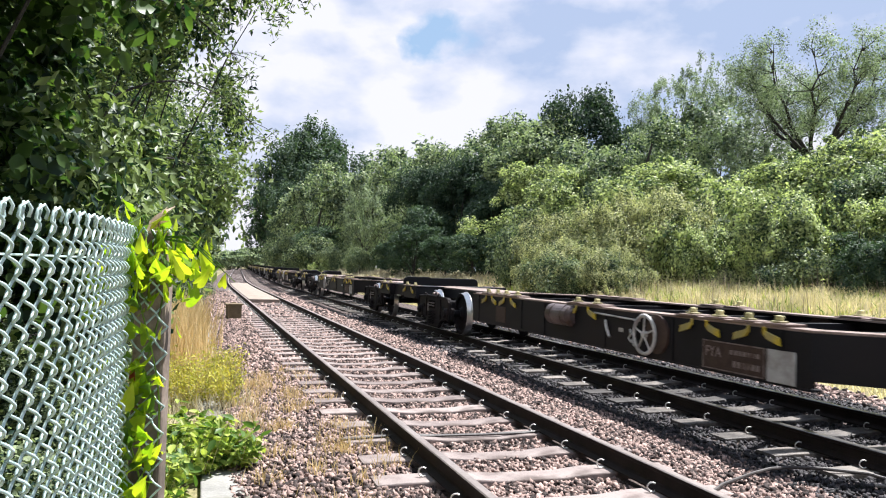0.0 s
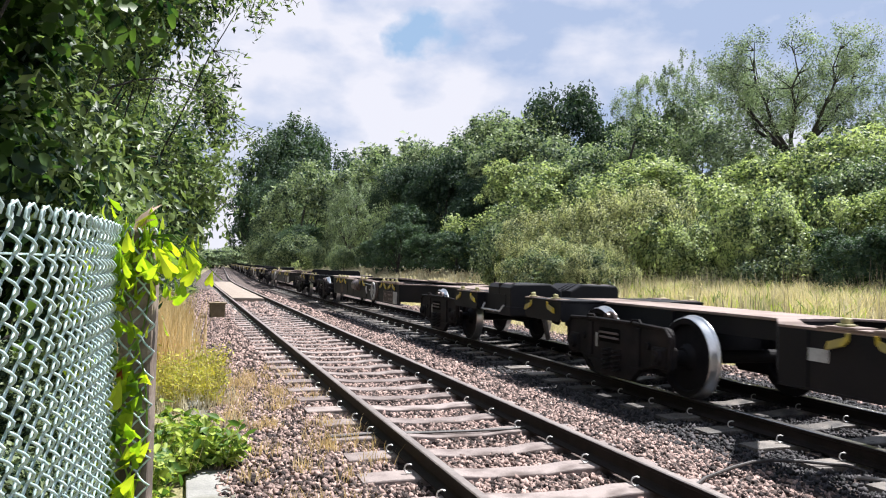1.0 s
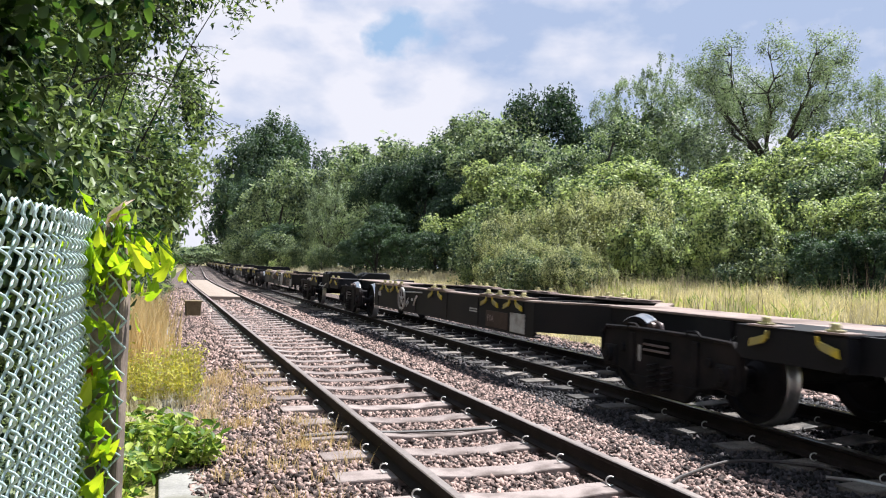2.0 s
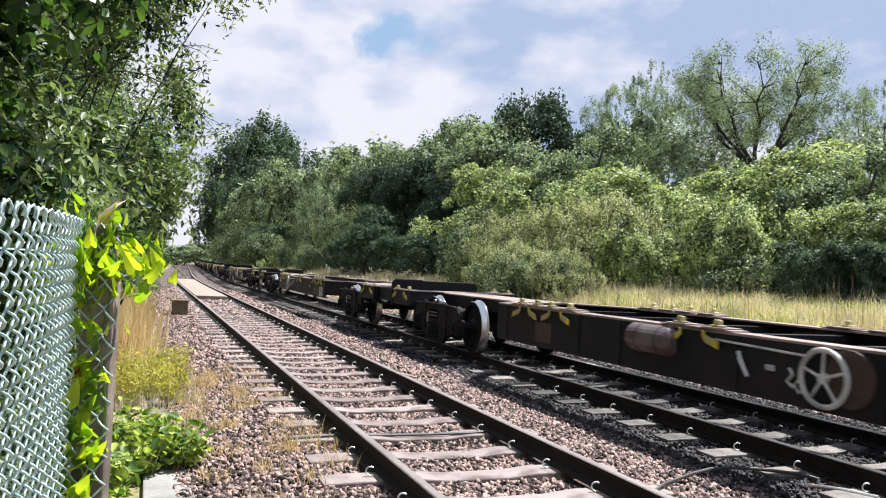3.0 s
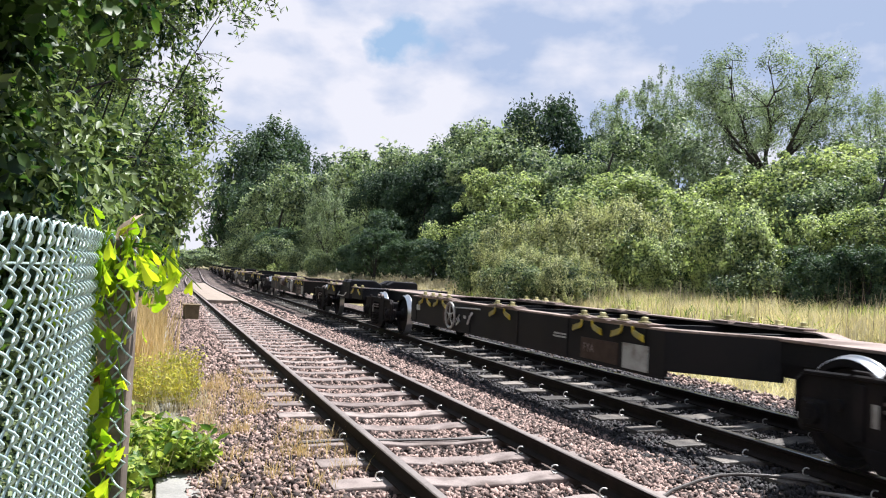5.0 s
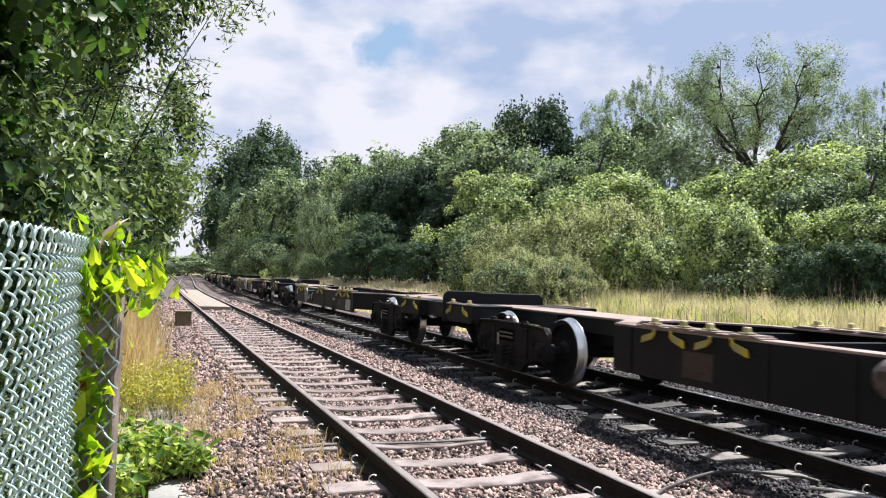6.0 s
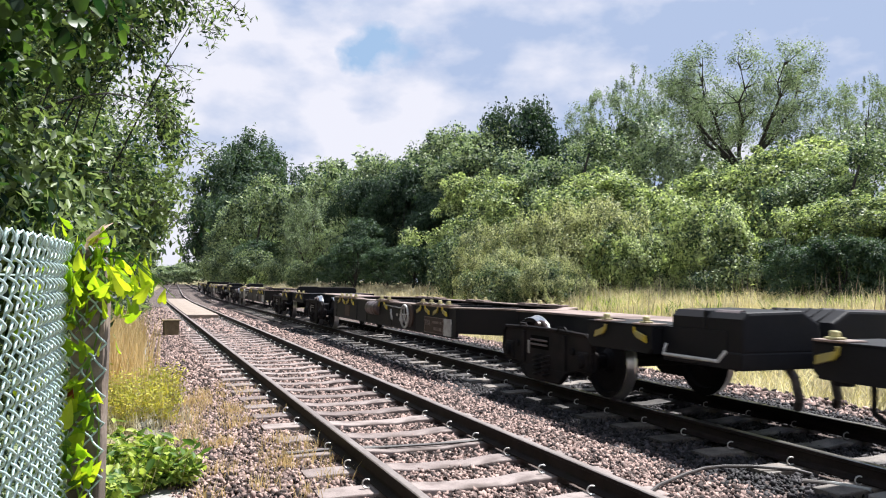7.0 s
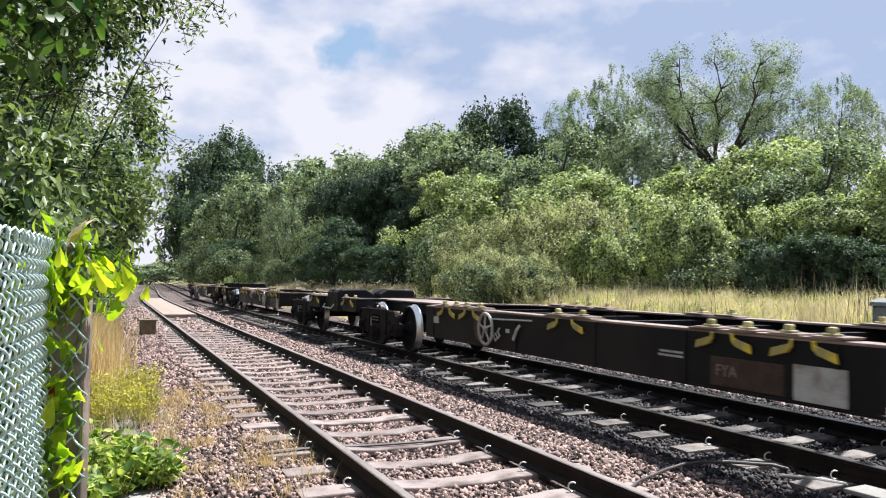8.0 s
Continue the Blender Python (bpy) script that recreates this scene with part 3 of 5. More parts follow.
def make_sleepers():
    bm = bmesh.new()
    prism(bm, [(-1.25, -0.13), (1.25, -0.13), (1.25, 0.005), (1.02, 0.012), (0.5, 0.012), (0.25, -0.012), (-0.25, -0.012), (-0.5, 0.012), (-1.02, 0.012), (-1.25, 0.005)], "y", -0.13, 0.13, 0.012)
    first = part("railway_sleeper", bm, M["concrete"])
    tagged(first, "weathered concrete sleeper half buried in ballast", "sleeper", "track sleepers")
    bm = bmesh.new()
    pts = [(0.033 * math.cos(a), -0.012 * math.cos(a), 0.052 + 0.034 * math.sin(a)) for a in [radians(55 + 250 * i / 9) for i in range(10)]]
    tube(bm, pts, 0.0066, 5)
    clip = part("rail_clip", bm, M["clip"], first)
    spots = [(-0.7525 - 0.115, 0), (-0.7525 + 0.115, 180), (0.7525 - 0.115, 0), (0.7525 + 0.115, 180)]
    clip.matrix_basis = pose(spots[0][0], 0, 0, 0, 0, spots[0][1])
    for x, turn in spots[1:]:
        share("rail_clip", clip, pose(x, 0, 0, 0, 0, turn), first)
    rnd = random.Random(4)
    far_v, far_f = [], []
    base = np.array([v.co for v in first.data.vertices])
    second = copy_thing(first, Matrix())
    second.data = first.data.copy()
    second.data.materials[0] = M["oilyshadeconcrete"]
    tagged(second, "oil-stained concrete sleeper half buried in ballast, darkened for the train's shade")
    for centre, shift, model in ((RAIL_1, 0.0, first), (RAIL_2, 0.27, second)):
        done = False
        for i in range(-60, 160):
            u = SLEEPER_Y0 + SLEEPER_STEP * i + shift
            p, a = line(centre, u)
            m = pose(p.x + rnd.uniform(-0.02, 0.02), p.y, rnd.uniform(-0.006, 0.004), 0, 0, -math.degrees(a) + rnd.uniform(-0.6, 0.6))
            if -4 <= i <= 62:
                if not done:
                    model.matrix_basis, done = m, True
                else:
                    copy_thing(model, m)
            else:
                x0, x1, y0, y1, z0, z1 = -1.25, 1.25, -0.13, 0.13, -0.13, 0.008
                k = len(far_v)
                for x in (x0, x1):
                    for y in (y0, y1):
                        for z in (z0, z1):
                            far_v.append(m @ Vector((x, y, z)))
                far_f += [(k + 1, k + 5, k + 7, k + 3), (k, k + 1, k + 3, k + 2), (k + 4, k + 6, k + 7, k + 5), (k, k + 4, k + 5, k + 1), (k + 2, k + 3, k + 7, k + 6)]
    me = bpy.data.meshes.new("far_sleepers")
    me.from_pydata(far_v, [], far_f)
    me.materials.append(M["concrete"])
    tagged(new("far_sleepers", me), "weathered concrete sleepers further along the line", "sleepers", kind="stuff")


make_sleepers()

# ---- wagons ----
SPEED, PAIR = 29.7, 42.95
DRIFT = ((0.0, -0.20), (0.5, -0.17), (1.0, -0.09), (1.5, 0.0), (2.0, 0.01), (3.5, 0.03), (4.5, -0.05), (5.5, -0.02), (6.5, 0.0), (7.25, -0.1), (8.0, -0.22))
HALF = 1.20                            # half the width over the outrigger faces
DECK = 1.16
WHEEL_R, AXLE_Z = 0.455, 0.18 + 0.455


def rounded(y0, y1, z0, z1, r, n=4):
    pts = []
    for cy, cz, a0 in ((y1 - r, z1 - r, 0), (y0 + r, z1 - r, 90), (y0 + r, z0 + r, 180), (y1 - r, z0 + r, 270)):
        for i in range(n + 1):
            a = radians(a0 + 90 * i / n)
            pts.append((cy + r * math.cos(a), cz + r * math.sin(a)))
    return pts


def make_bogie():
    """Three-piece bogie, centred on its own origin, wheels on the rails."""
    root = empty("bogie")
    for s in (-1, 1):
        bm = bmesh.new()
        prism(bm, [(-0.60, 0.44), (0.60, 0.44), (0.86, 0.50), (1.14, 0.46), (1.20, 0.52)] + [(1.08 + 0.12 * math.cos(q), 0.86 + 0.12 * math.sin(q)) for q in (0, 0.4, 0.8, 1.2, 1.57)]
              + [(-1.08 + 0.12 * math.cos(q), 0.86 + 0.12 * math.sin(q)) for q in (1.57, 1.97, 2.36, 2.75, 3.14)] + [(-1.20, 0.52), (-1.14, 0.46), (-0.86, 0.50)], "x", s * 1.08, s * 1.14, 0.015)
        prism(bm, [(-0.62, 0.46), (-0.40, 0.28), (0.40, 0.28), (0.62, 0.46)], "x", s * 1.07, s * 1.15, 0.015)
        rim = [(s * 1.15, -1.19, 0.62), (s * 1.15, -1.19, 0.88), (s * 1.15, -1.10, 0.965), (s * 1.15, -0.5, 0.985), (s * 1.15, 0.5, 0.985), (s * 1.15, 1.10, 0.965), (s * 1.15, 1.19, 0.88), (s * 1.15, 1.19, 0.62)]
        tube(bm, rim, 0.022, 6)
        for e in (-1, 1):
            prism(bm, [(e * 0.52, 0.50), (e * 0.60, 0.48), (e * 0.60, 0.93), (e * 0.52, 0.93)], "x", s * 1.13, s * 1.165, 0.008)
            cyl(bm, (s * 1.13, e * 0.76, 0.74), (s * 1.17, e * 0.76, 0.74), 0.055, 0.045, 14)
            tube(bm, [(s * 1.16, e * 0.66, 0.97), (s * 1.17, e * 0.60, 1.03), (s * 1.17, e * 0.46, 1.03), (s * 1.16, e * 0.40, 0.97)], 0.014, 5)
        box(bm, s * 0.955, s * 1.09, -0.76, 0.76, 0.42, 0.86, 0.01)
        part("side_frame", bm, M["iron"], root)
        # no hole here: a thin black plate paints the slot's inner shade
        part("slot", boxed(s * 1.138, s * 1.146, -0.14, 0.36, 0.70, 0.88, bevel=0.003), M["void"], root, "black plate for the shaded slot in the side frame")
        for z in (0.76, 0.82):
            part("slot_bar", boxed(s * 1.14, s * 1.165, -0.12, 0.34, z - 0.012, z + 0.012, bevel=0.005), M["tank"], root, "worn pale bar across the slot")
        for e in (-1, 1):
            bm = bmesh.new()
            box(bm, s * 0.99, s * 1.17, e * 1.0 - 0.14, e * 1.0 + 0.14, AXLE_Z - 0.13, AXLE_Z + 0.12, 0.03)
            cyl(bm, (s * 1.12, e * 1.0, AXLE_Z), (s * 1.22, e * 1.0, AXLE_Z), 0.10, 0.085, 18)
            cyl(bm, (s * 1.21, e * 1.0, AXLE_Z), (s * 1.235, e * 1.0, AXLE_Z), 0.05, 0.045, 10)
            part("axlebox", bm, M["iron"], root)
        for e in (-0.12, 0.12):
            bm = bmesh.new()
            pts = [(s * 1.17 + 0.055 * math.cos(a), e + 0.055 * math.sin(a), 0.34 + 0.30 * a / (10 * math.pi)) for a in [radians(36 * i) for i in range(51)]]
            tube(bm, pts, 0.013, 5)
            part("spring", bm, M["iron"], root)
        part("tag", boxed(s * 1.135, s * 1.145, 0.40, 0.46, 0.62, 0.80, bevel=0.002), M["panel"], root, "small pale tag plate")
        bm = bmesh.new()
        pts = [(s * 0.97, 0.13 * math.cos(a) + 0.38, 0.96 + 0.10 * math.sin(a)) for a in [radians(18 * i) for i in range(11)]]
        tube(bm, pts, 0.022, 6)
        cyl(bm, (s * 0.90, 0.38, 1.0), (s * 1.04, 0.38, 1.0), 0.06, 0.06, 14)
        part("side_bearer", bm, M["tank"], root, "greyish side bearer hoop on the frame")
    bm = bmesh.new()
    box(bm, -1.12, 1.12, -0.2, 0.2, 0.55, 0.88, 0.03)
    cyl(bm, (0, 0, 0.85), (0, 0, 1.0), 0.22)
    part("bolster", bm, M["iron"], root)
    for e in (-1, 1):
        ws = bmesh.new()
        cyl(ws, (-1.1, 0, 0), (1.1, 0, 0), 0.08)
        axle = part("wheelset", ws, M["iron"], root)
        axle.matrix_basis = pose(0, e * 1.0, AXLE_Z)
        for s in (-1, 1):
            bm = bmesh.new()
            x = s * 0.7525
            lathe(bm, [(0.11, x + s * 0.09), (0.13, x + s * 0.06), (0.16, x + s * 0.02), (0.37, x + s * 0.015), (0.385, x + s * 0.058), (0.448, x + s * 0.062), (0.455, x + s * 0.055), (0.460, x - s * 0.03),
                       (0.470, x - s * 0.042), (0.486, x - s * 0.055), (0.484, x - s * 0.068), (0.39, x - s * 0.072), (0.375, x - s * 0.02), (0.16, x - s * 0.02), (0.12, x - s * 0.08)], 40, (0, 0))
            for f in bm.faces:
                r = math.hypot(f.calc_center_median().y, f.calc_center_median().z)
                f.material_index = 1 if r > 0.44 else 0
                f.smooth = r > 0.44 and len(f.verts) == 4
            w = part("wheel", bm, M["iron"], axle, "solid steel wheel with a bright polished tread")
            w.data.materials.append(M["tread"])
    return root


def lock_set(hand):
    """A container lock: plate on the deck, stub above it, yellow bent handle down the side; hand: which way it bends."""
    bm = bmesh.new()
    box(bm, -0.01, 0.22, -0.16, 0.16, -0.005, 0.014, 0.005)
    base = part("container_lock", bm, M["deck"])
    bm = bmesh.new()
    box(bm, 0.01, 0.11, -0.065, 0.065, 0.012, 0.035, 0.01)
    box(bm, 0.03, 0.09, -0.035, 0.035, 0.03, 0.085, 0.014)
    part("lock_head", bm, M["fadedyellow"], base, "worn yellow lock head")
    bm = bmesh.new()
    outline = [(0.115, -0.03), (0.09, -0.03), (0.085, -0.065), (-0.10, -0.115), (-0.118, -0.19), (0.06, -0.14), (0.105, -0.095)]
    prism(bm, [(hand * y, z) for y, z in outline][::hand], "x", -0.04, -0.012, 0.005)
    part("lock_handle", bm, M["yellow"], base, "bent flat yellow lock handle")
    return base


def bars(bm, x, y0, y1, z, h, widths, gap=0.012):
    """A line of plain bars on a side face."""
    y = y0
    for w in widths:
        if y + w > y1:
            break
        box(bm, x - 0.004, x + 0.002, y, y + w, z - h / 2, z + h / 2)
        y += w + gap


def lettering(text, size, m, material, name, parent):
    """Raised letters from the built-in font."""
    cu = bpy.data.curves.new(name, "FONT")
    cu.body, cu.size, cu.extrude = text, size, 0.003
    tmp = bpy.data.objects.new(name, cu)
    scene.collection.objects.link(tmp)
    me = bpy.data.meshes.new_from_object(tmp.evaluated_get(bpy.context.evaluated_depsgraph_get()))
    bpy.data.objects.remove(tmp)
    me.materials.clear()
    me.materials.append(material)
    ob = new(name, me)
    ob.parent, ob.matrix_basis = parent, m
    return ob


def make_wagon(front, bogie, lock, plates):
    """A container flat wagon from y = 0 (leading end of its deck) to y = 19.65, centred on x = 0; front: 'hood' or 'plate' for its leading end."""
    L = 19.65
    root = empty("container_flat_wagon")
    tagged(root, "dark rusty flat container wagon with yellow locks, moving on the track", "wagon", "freight train wagons")
    # a narrow box over each bogie, two deep side sills between them, joined by tapers
    IN0, OUT0, OUT1, IN1 = 4.55, 5.42, 14.2, 15.05
    NARROW = 0.46
    for s in (-1, 1):
        bm = bmesh.new()
        prism(bm, [(OUT0, DECK - 0.02), (OUT0, 0.66), (OUT0 + 0.1, 0.640), (OUT1 - 0.1, 0.640), (OUT1, 0.66), (OUT1, DECK - 0.02)], "x", s * (HALF - 0.05), s * HALF)
        box(bm, s * 1.08, s * (HALF + 0.004), OUT0, OUT1, 0.625, 0.648, 0.004)
        for y in (5.78, 7.5, 9.02, 10.9, 11.8, 13.86):
            box(bm, s * HALF, s * (HALF + 0.012), y - 0.02, y + 0.02, 0.65, DECK - 0.03)
        for y0, y1 in ((OUT0, IN0), (OUT1, IN1)):
            prism(bm, [(s * HALF, y0), (s * NARROW, y1), (s * (NARROW - 0.05), y1), (s * (HALF - 0.06), y0)], "z", 0.72, DECK - 0.02)
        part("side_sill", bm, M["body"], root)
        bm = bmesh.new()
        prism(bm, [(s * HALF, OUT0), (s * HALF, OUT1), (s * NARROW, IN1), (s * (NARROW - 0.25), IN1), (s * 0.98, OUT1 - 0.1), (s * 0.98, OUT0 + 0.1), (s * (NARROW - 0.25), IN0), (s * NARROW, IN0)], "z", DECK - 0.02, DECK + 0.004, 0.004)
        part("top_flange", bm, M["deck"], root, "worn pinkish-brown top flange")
    bm = bmesh.new()
    for y0, y1 in ((0.0, IN0 + 0.1), (IN1 - 0.1, L)):
        box(bm, -NARROW + 0.004, NARROW - 0.004, y0, y1, 0.92, DECK - 0.03)
    box(bm, -0.16, 0.16, IN0, IN1, 0.74, 1.02)
    for y in (6.0, 7.3, 8.6, 9.85, 11.1, 12.4, 13.7):
        box(bm, -HALF + 0.05, HALF - 0.05, y - 0.06, y + 0.06, 0.80, DECK - 0.06)
    for y0, y1 in ((6.0, 7.3), (12.4, 13.7)):
        for k in (-1, 1):
            tube(bm, [(k * 1.1, y0, 0.95), (-k * 1.1, y1, 0.95)], 0.05, 4)
    for y in (2.45, 17.1):
        box(bm, -0.5, 0.5, y - 0.3, y + 0.3, 0.90, DECK - 0.04)
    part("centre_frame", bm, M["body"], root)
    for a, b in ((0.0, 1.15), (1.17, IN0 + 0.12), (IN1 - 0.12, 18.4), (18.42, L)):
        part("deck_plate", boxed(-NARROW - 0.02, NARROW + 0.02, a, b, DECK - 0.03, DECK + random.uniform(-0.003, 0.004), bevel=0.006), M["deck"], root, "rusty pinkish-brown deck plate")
    # outriggers with side plates that carry the locks
    groups = ((0.0, 1.25, (0.17, 0.93), 0.30), (5.76, 7.45, (5.88, 6.3, 6.75, 7.2), 0.0), (9.1, 10.15, (9.35, 9.9), 0.0), (11.9, 13.75, (12.12, 12.62, 13.02, 13.5), 0.0), (18.45, L, (18.72, 19.48), 0.30))
    for a, b, ys, drop in groups:
        for s in (-1, 1):
            bm = bmesh.new()
            if drop:
                prism(bm, [(a, DECK - 0.005), (a, DECK - drop + 0.06), (a + 0.08, DECK - drop), (b - 0.08, DECK - drop), (b, DECK - drop + 0.06), (b, DECK - 0.005)], "x", s * (HALF - 0.03), s * HALF, 0.006)
                box(bm, s * 0.44, s * HALF, a, b, DECK - 0.022, DECK + 0.006, 0.004)
                for y in (a + 0.03, (a + b) / 2, b - 0.03):
                    prism(bm, [(s * (HALF - 0.03), DECK - 0.03), (s * (HALF - 0.03), DECK - drop), (s * 0.44, DECK - drop - 0.02), (s * 0.44, DECK - 0.03)], "y", y - 0.012, y + 0.012)
                part("outrigger", bm, M["body"], root)
            else:
                box(bm, s * 1.0, s * (HALF + 0.012), a, b, DECK + 0.006, DECK + 0.02, 0.004)
                part("lock_bed", bm, M["deck"], root)
            for i, y in enumerate(ys):
                o = copy_thing(lock[i % 2], pose(s * (HALF + 0.005), y, DECK + (0.02 if not drop else 0.006), 0, 0, 0 if s < 0 else 180))
                o.parent = root
    # brake gear on the sides: handwheel, housing, levers, air tank; it sits the other way round on the second wagon
    gear = []
    for s in (-1, 1):
        bm = bmesh.new()
        x = s * (HALF + 0.05)
        n = 28
        ring = [(x, 8.0 + 0.225 * math.cos(2 * math.pi * i / n), 0.90 + 0.225 * math.sin(2 * math.pi * i / n)) for i in range(n + 1)]
        tube(bm, ring, 0.022, 7)
        for k in range(5):
            a = radians(90 + 72 * k)
            tube(bm, [(x + s * 0.01, 8.0 + 0.04 * math.cos(a), 0.90 + 0.04 * math.sin(a)), (x, 8.0 + 0.22 * math.cos(a), 0.90 + 0.22 * math.sin(a))], 0.013, 5)
        cyl(bm, (x - s * 0.02, 8.0, 0.90), (x + s * 0.025, 8.0, 0.90), 0.045, 0.04, 12)
        gear.append(part("brake_handwheel", bm, M["white"], root, "white-painted spoked brake handwheel"))
        bm = bmesh.new()
        cyl(bm, (s * 1.1, 7.78, 0.92), (s * (HALF + 0.03), 7.78, 0.92), 0.235, 0.225, 28)
        cyl(bm, (s * 1.1, 8.0, 0.90), (s * (HALF + 0.02), 8.0, 0.90), 0.03, 0.03, 8)
        gear.append(part("gear_housing", bm, M["brownplate"], root, "round rusty brake gear housing"))
        if plates == "name":
            bm = bmesh.new()
            cyl(bm, (s * 1.19, 9.95, 0.99), (s * 1.19, 10.6, 0.99), 0.155, 0.155, 22)
            cyl(bm, (s * 1.19, 9.88, 0.99), (s * 1.19, 9.95, 0.99), 0.10, 0.155, 22)
            cyl(bm, (s * 1.19, 10.6, 0.99), (s * 1.19, 10.68, 0.99), 0.155, 0.10, 22)
            for y in (10.1, 10.45):
                cyl(bm, (s * 1.19, y - 0.02, 0.99), (s * 1.19, y + 0.02, 0.99), 0.162, 0.162, 22)
            part("air_tank", bm, M["tank"], root, "dull purplish-brown air brake tank")
        bm = bmesh.new()
        tube(bm, [(s * 1.22, 8.98, 1.0), (s * 1.24, 8.93, 0.93), (s * 1.24, 8.84, 0.80)], 0.02, 6)
        tube(bm, [(s * 1.215, 9.3, 1.08), (s * 1.22, 8.5, 1.06), (s * 1.22, 8.15, 1.05)], 0.012, 5)
        box(bm, s * 1.195, s * 1.212, 8.56, 8.66, 0.88, 0.93, 0.003)
        gear.append(part("brake_lever", bm, M["white"], root, "white brake lever and pull rod"))
        bm = bmesh.new()
        tube(bm, [(s * 1.215, 8.38, 0.93), (s * 1.22, 8.34, 0.88), (s * 1.22, 8.40, 0.82), (s * 1.22, 8.33, 0.78)], 0.014, 5)
        tube(bm, [(s * 1.22, 8.22, 0.80), (s * 1.22, 8.27, 0.74), (s * 1.22, 8.32, 0.80), (s * 1.22, 8.27, 0.86), (s * 1.22, 8.22, 0.80)], 0.009, 5)
        gear.append(part("release_handle", bm, M["white"], root, "bent white release handle"))
    if plates == "data":
        for o in gear:
            o.data.transform(Matrix.Translation((0, L + 0.1, 0)) @ Matrix.Diagonal((1, -1, 1, 1)))
            o.data.flip_normals()
    # plates with writing on the near side
    if plates == "name":
        part("name_plate", boxed(-HALF - 0.012, -HALF + 0.03, 5.99, 6.93, 0.66, 0.95, bevel=0.006), M["brownplate"], root, "rusty brown plate with pale lettering")
        bm = bmesh.new()
        for z in (0.665, 0.945):
            box(bm, -HALF - 0.016, -HALF - 0.010, 5.99, 6.93, z - 0.006, z + 0.006)
        for y in (5.995, 6.92):
            box(bm, -HALF - 0.016, -HALF - 0.010, y - 0.006, y + 0.006, 0.66, 0.95)
        part("plate_border", bm, M["fadedletter"], root)
        lettering("FYA", 0.15, pose(-HALF - 0.0165, 6.88, 0.79, 90, 0, -90), M["fadedletter"], "lettering", root)
        bm = bmesh.new()
        bars(bm, -HALF - 0.013, 6.06, 6.5, 0.86, 0.045, [0.04, 0.04, 0.05, 0.04, 0.05, 0.04, 0.05], 0.02)
        bars(bm, -HALF - 0.013, 6.06, 6.5, 0.745, 0.06, [0.04, 0.05, 0.04, 0.05, 0.05, 0.04], 0.022)
        tagged(part("number_bars", bm, M["fadedletter"], root), kind="stuff")
        part("data_panel", boxed(-HALF - 0.014, -HALF + 0.03, 5.60, 5.96, 0.65, 0.95, bevel=0.004), M["panel"], root, "pale grey data panel")
        part("logo_plate", boxed(-HALF - 0.006, -HALF + 0.03, 12.50, 12.96, 0.70, 0.97, bevel=0.004), M["brownplate"], root, "dull brown side plate")
        bm = bmesh.new()
        for y0, y1, z0, z1 in ((12.635, 12.845, 0.935, 0.95), (12.635, 12.845, 0.74, 0.755), (12.635, 12.65, 0.74, 0.95), (12.83, 12.845, 0.74, 0.95), (12.67, 12.72, 0.79, 0.90), (12.76, 12.81, 0.79, 0.90)):
            box(bm, -HALF - 0.012, -HALF - 0.004, y0, y1, z0, z1)
        part("logo_mark", bm, M["white"], root, "plain white logo mark in a square")
    else:
        part("data_panel", boxed(-HALF - 0.014, -HALF + 0.03, 5.70, 6.20, 0.66, 0.95, bevel=0.004), M["panel"], root, "pale grey data panel")
        part("name_plate", boxed(-HALF - 0.008, -HALF + 0.03, 6.3, 7.15, 0.67, 0.93, bevel=0.006), M["brownplate"], root, "rusty brown plate with faded lettering")
        lettering("FYA", 0.15, pose(-HALF - 0.0115, 7.08, 0.76, 90, 0, -90), M["fadedletter"], "lettering", root)
        bm = bmesh.new()
        bars(bm, -HALF - 0.001, 7.52, 8.0, 0.92, 0.022, [0.05, 0.07, 0.04, 0.08, 0.06])
        bars(bm, -HALF - 0.001, 7.52, 8.0, 0.88, 0.022, [0.07, 0.05, 0.06, 0.06, 0.08])
        tagged(part("number_bars", bm, M["panel"], root), kind="stuff")
    if plates == "data":
        part("small_panel", boxed(-HALF - 0.008, -HALF + 0.01, 13.62, 13.84, 0.88, 0.99, bevel=0.002), M["panel"], root, "small pale marking panel")
    # leading end
    bm = bmesh.new()
    if front == "plate":
        outline = [(-1.06, 0.80), (1.06, 0.80), (1.06, 1.22)] + [(1.06 - 0.13 + 0.13 * math.cos(a), 1.36 - 0.13 + 0.13 * math.sin(a)) for a in (0, 0.4, 0.8, 1.2, 1.57)]
        outline += [(-0.30, 1.36), (-0.36, 1.385)] + [(-1.06 + 0.13 + 0.13 * math.cos(a), 1.385 - 0.13 + 0.13 * math.sin(a)) for a in (1.57, 1.97, 2.36, 2.75, 3.14)]
        prism(bm, outline, "y", -1.0, -0.93, 0.015)
        part("end_plate", bm, M["body"], root, "raised brown end plate with rounded corners")
        bm = bmesh.new()
        # the opening's darkness is a black box set on the plate
        box(bm, -0.84, -0.28, -1.012, -0.99, 0.93, 1.16, 0.02)
        part("recess", bm, M["void"], root, "black box for the shaded recess in the end plate")
        bm = bmesh.new()
        for s in (-1, 1):
            prism(bm, [(-0.95, 0.88), (0.02, 0.86), (0.02, DECK), (-0.95, DECK)], "x", s * 0.98, s * 1.05)
        box(bm, -1.03, 1.03, -0.94, 0.0, DECK - 0.05, DECK - 0.01, 0.004)
    else:
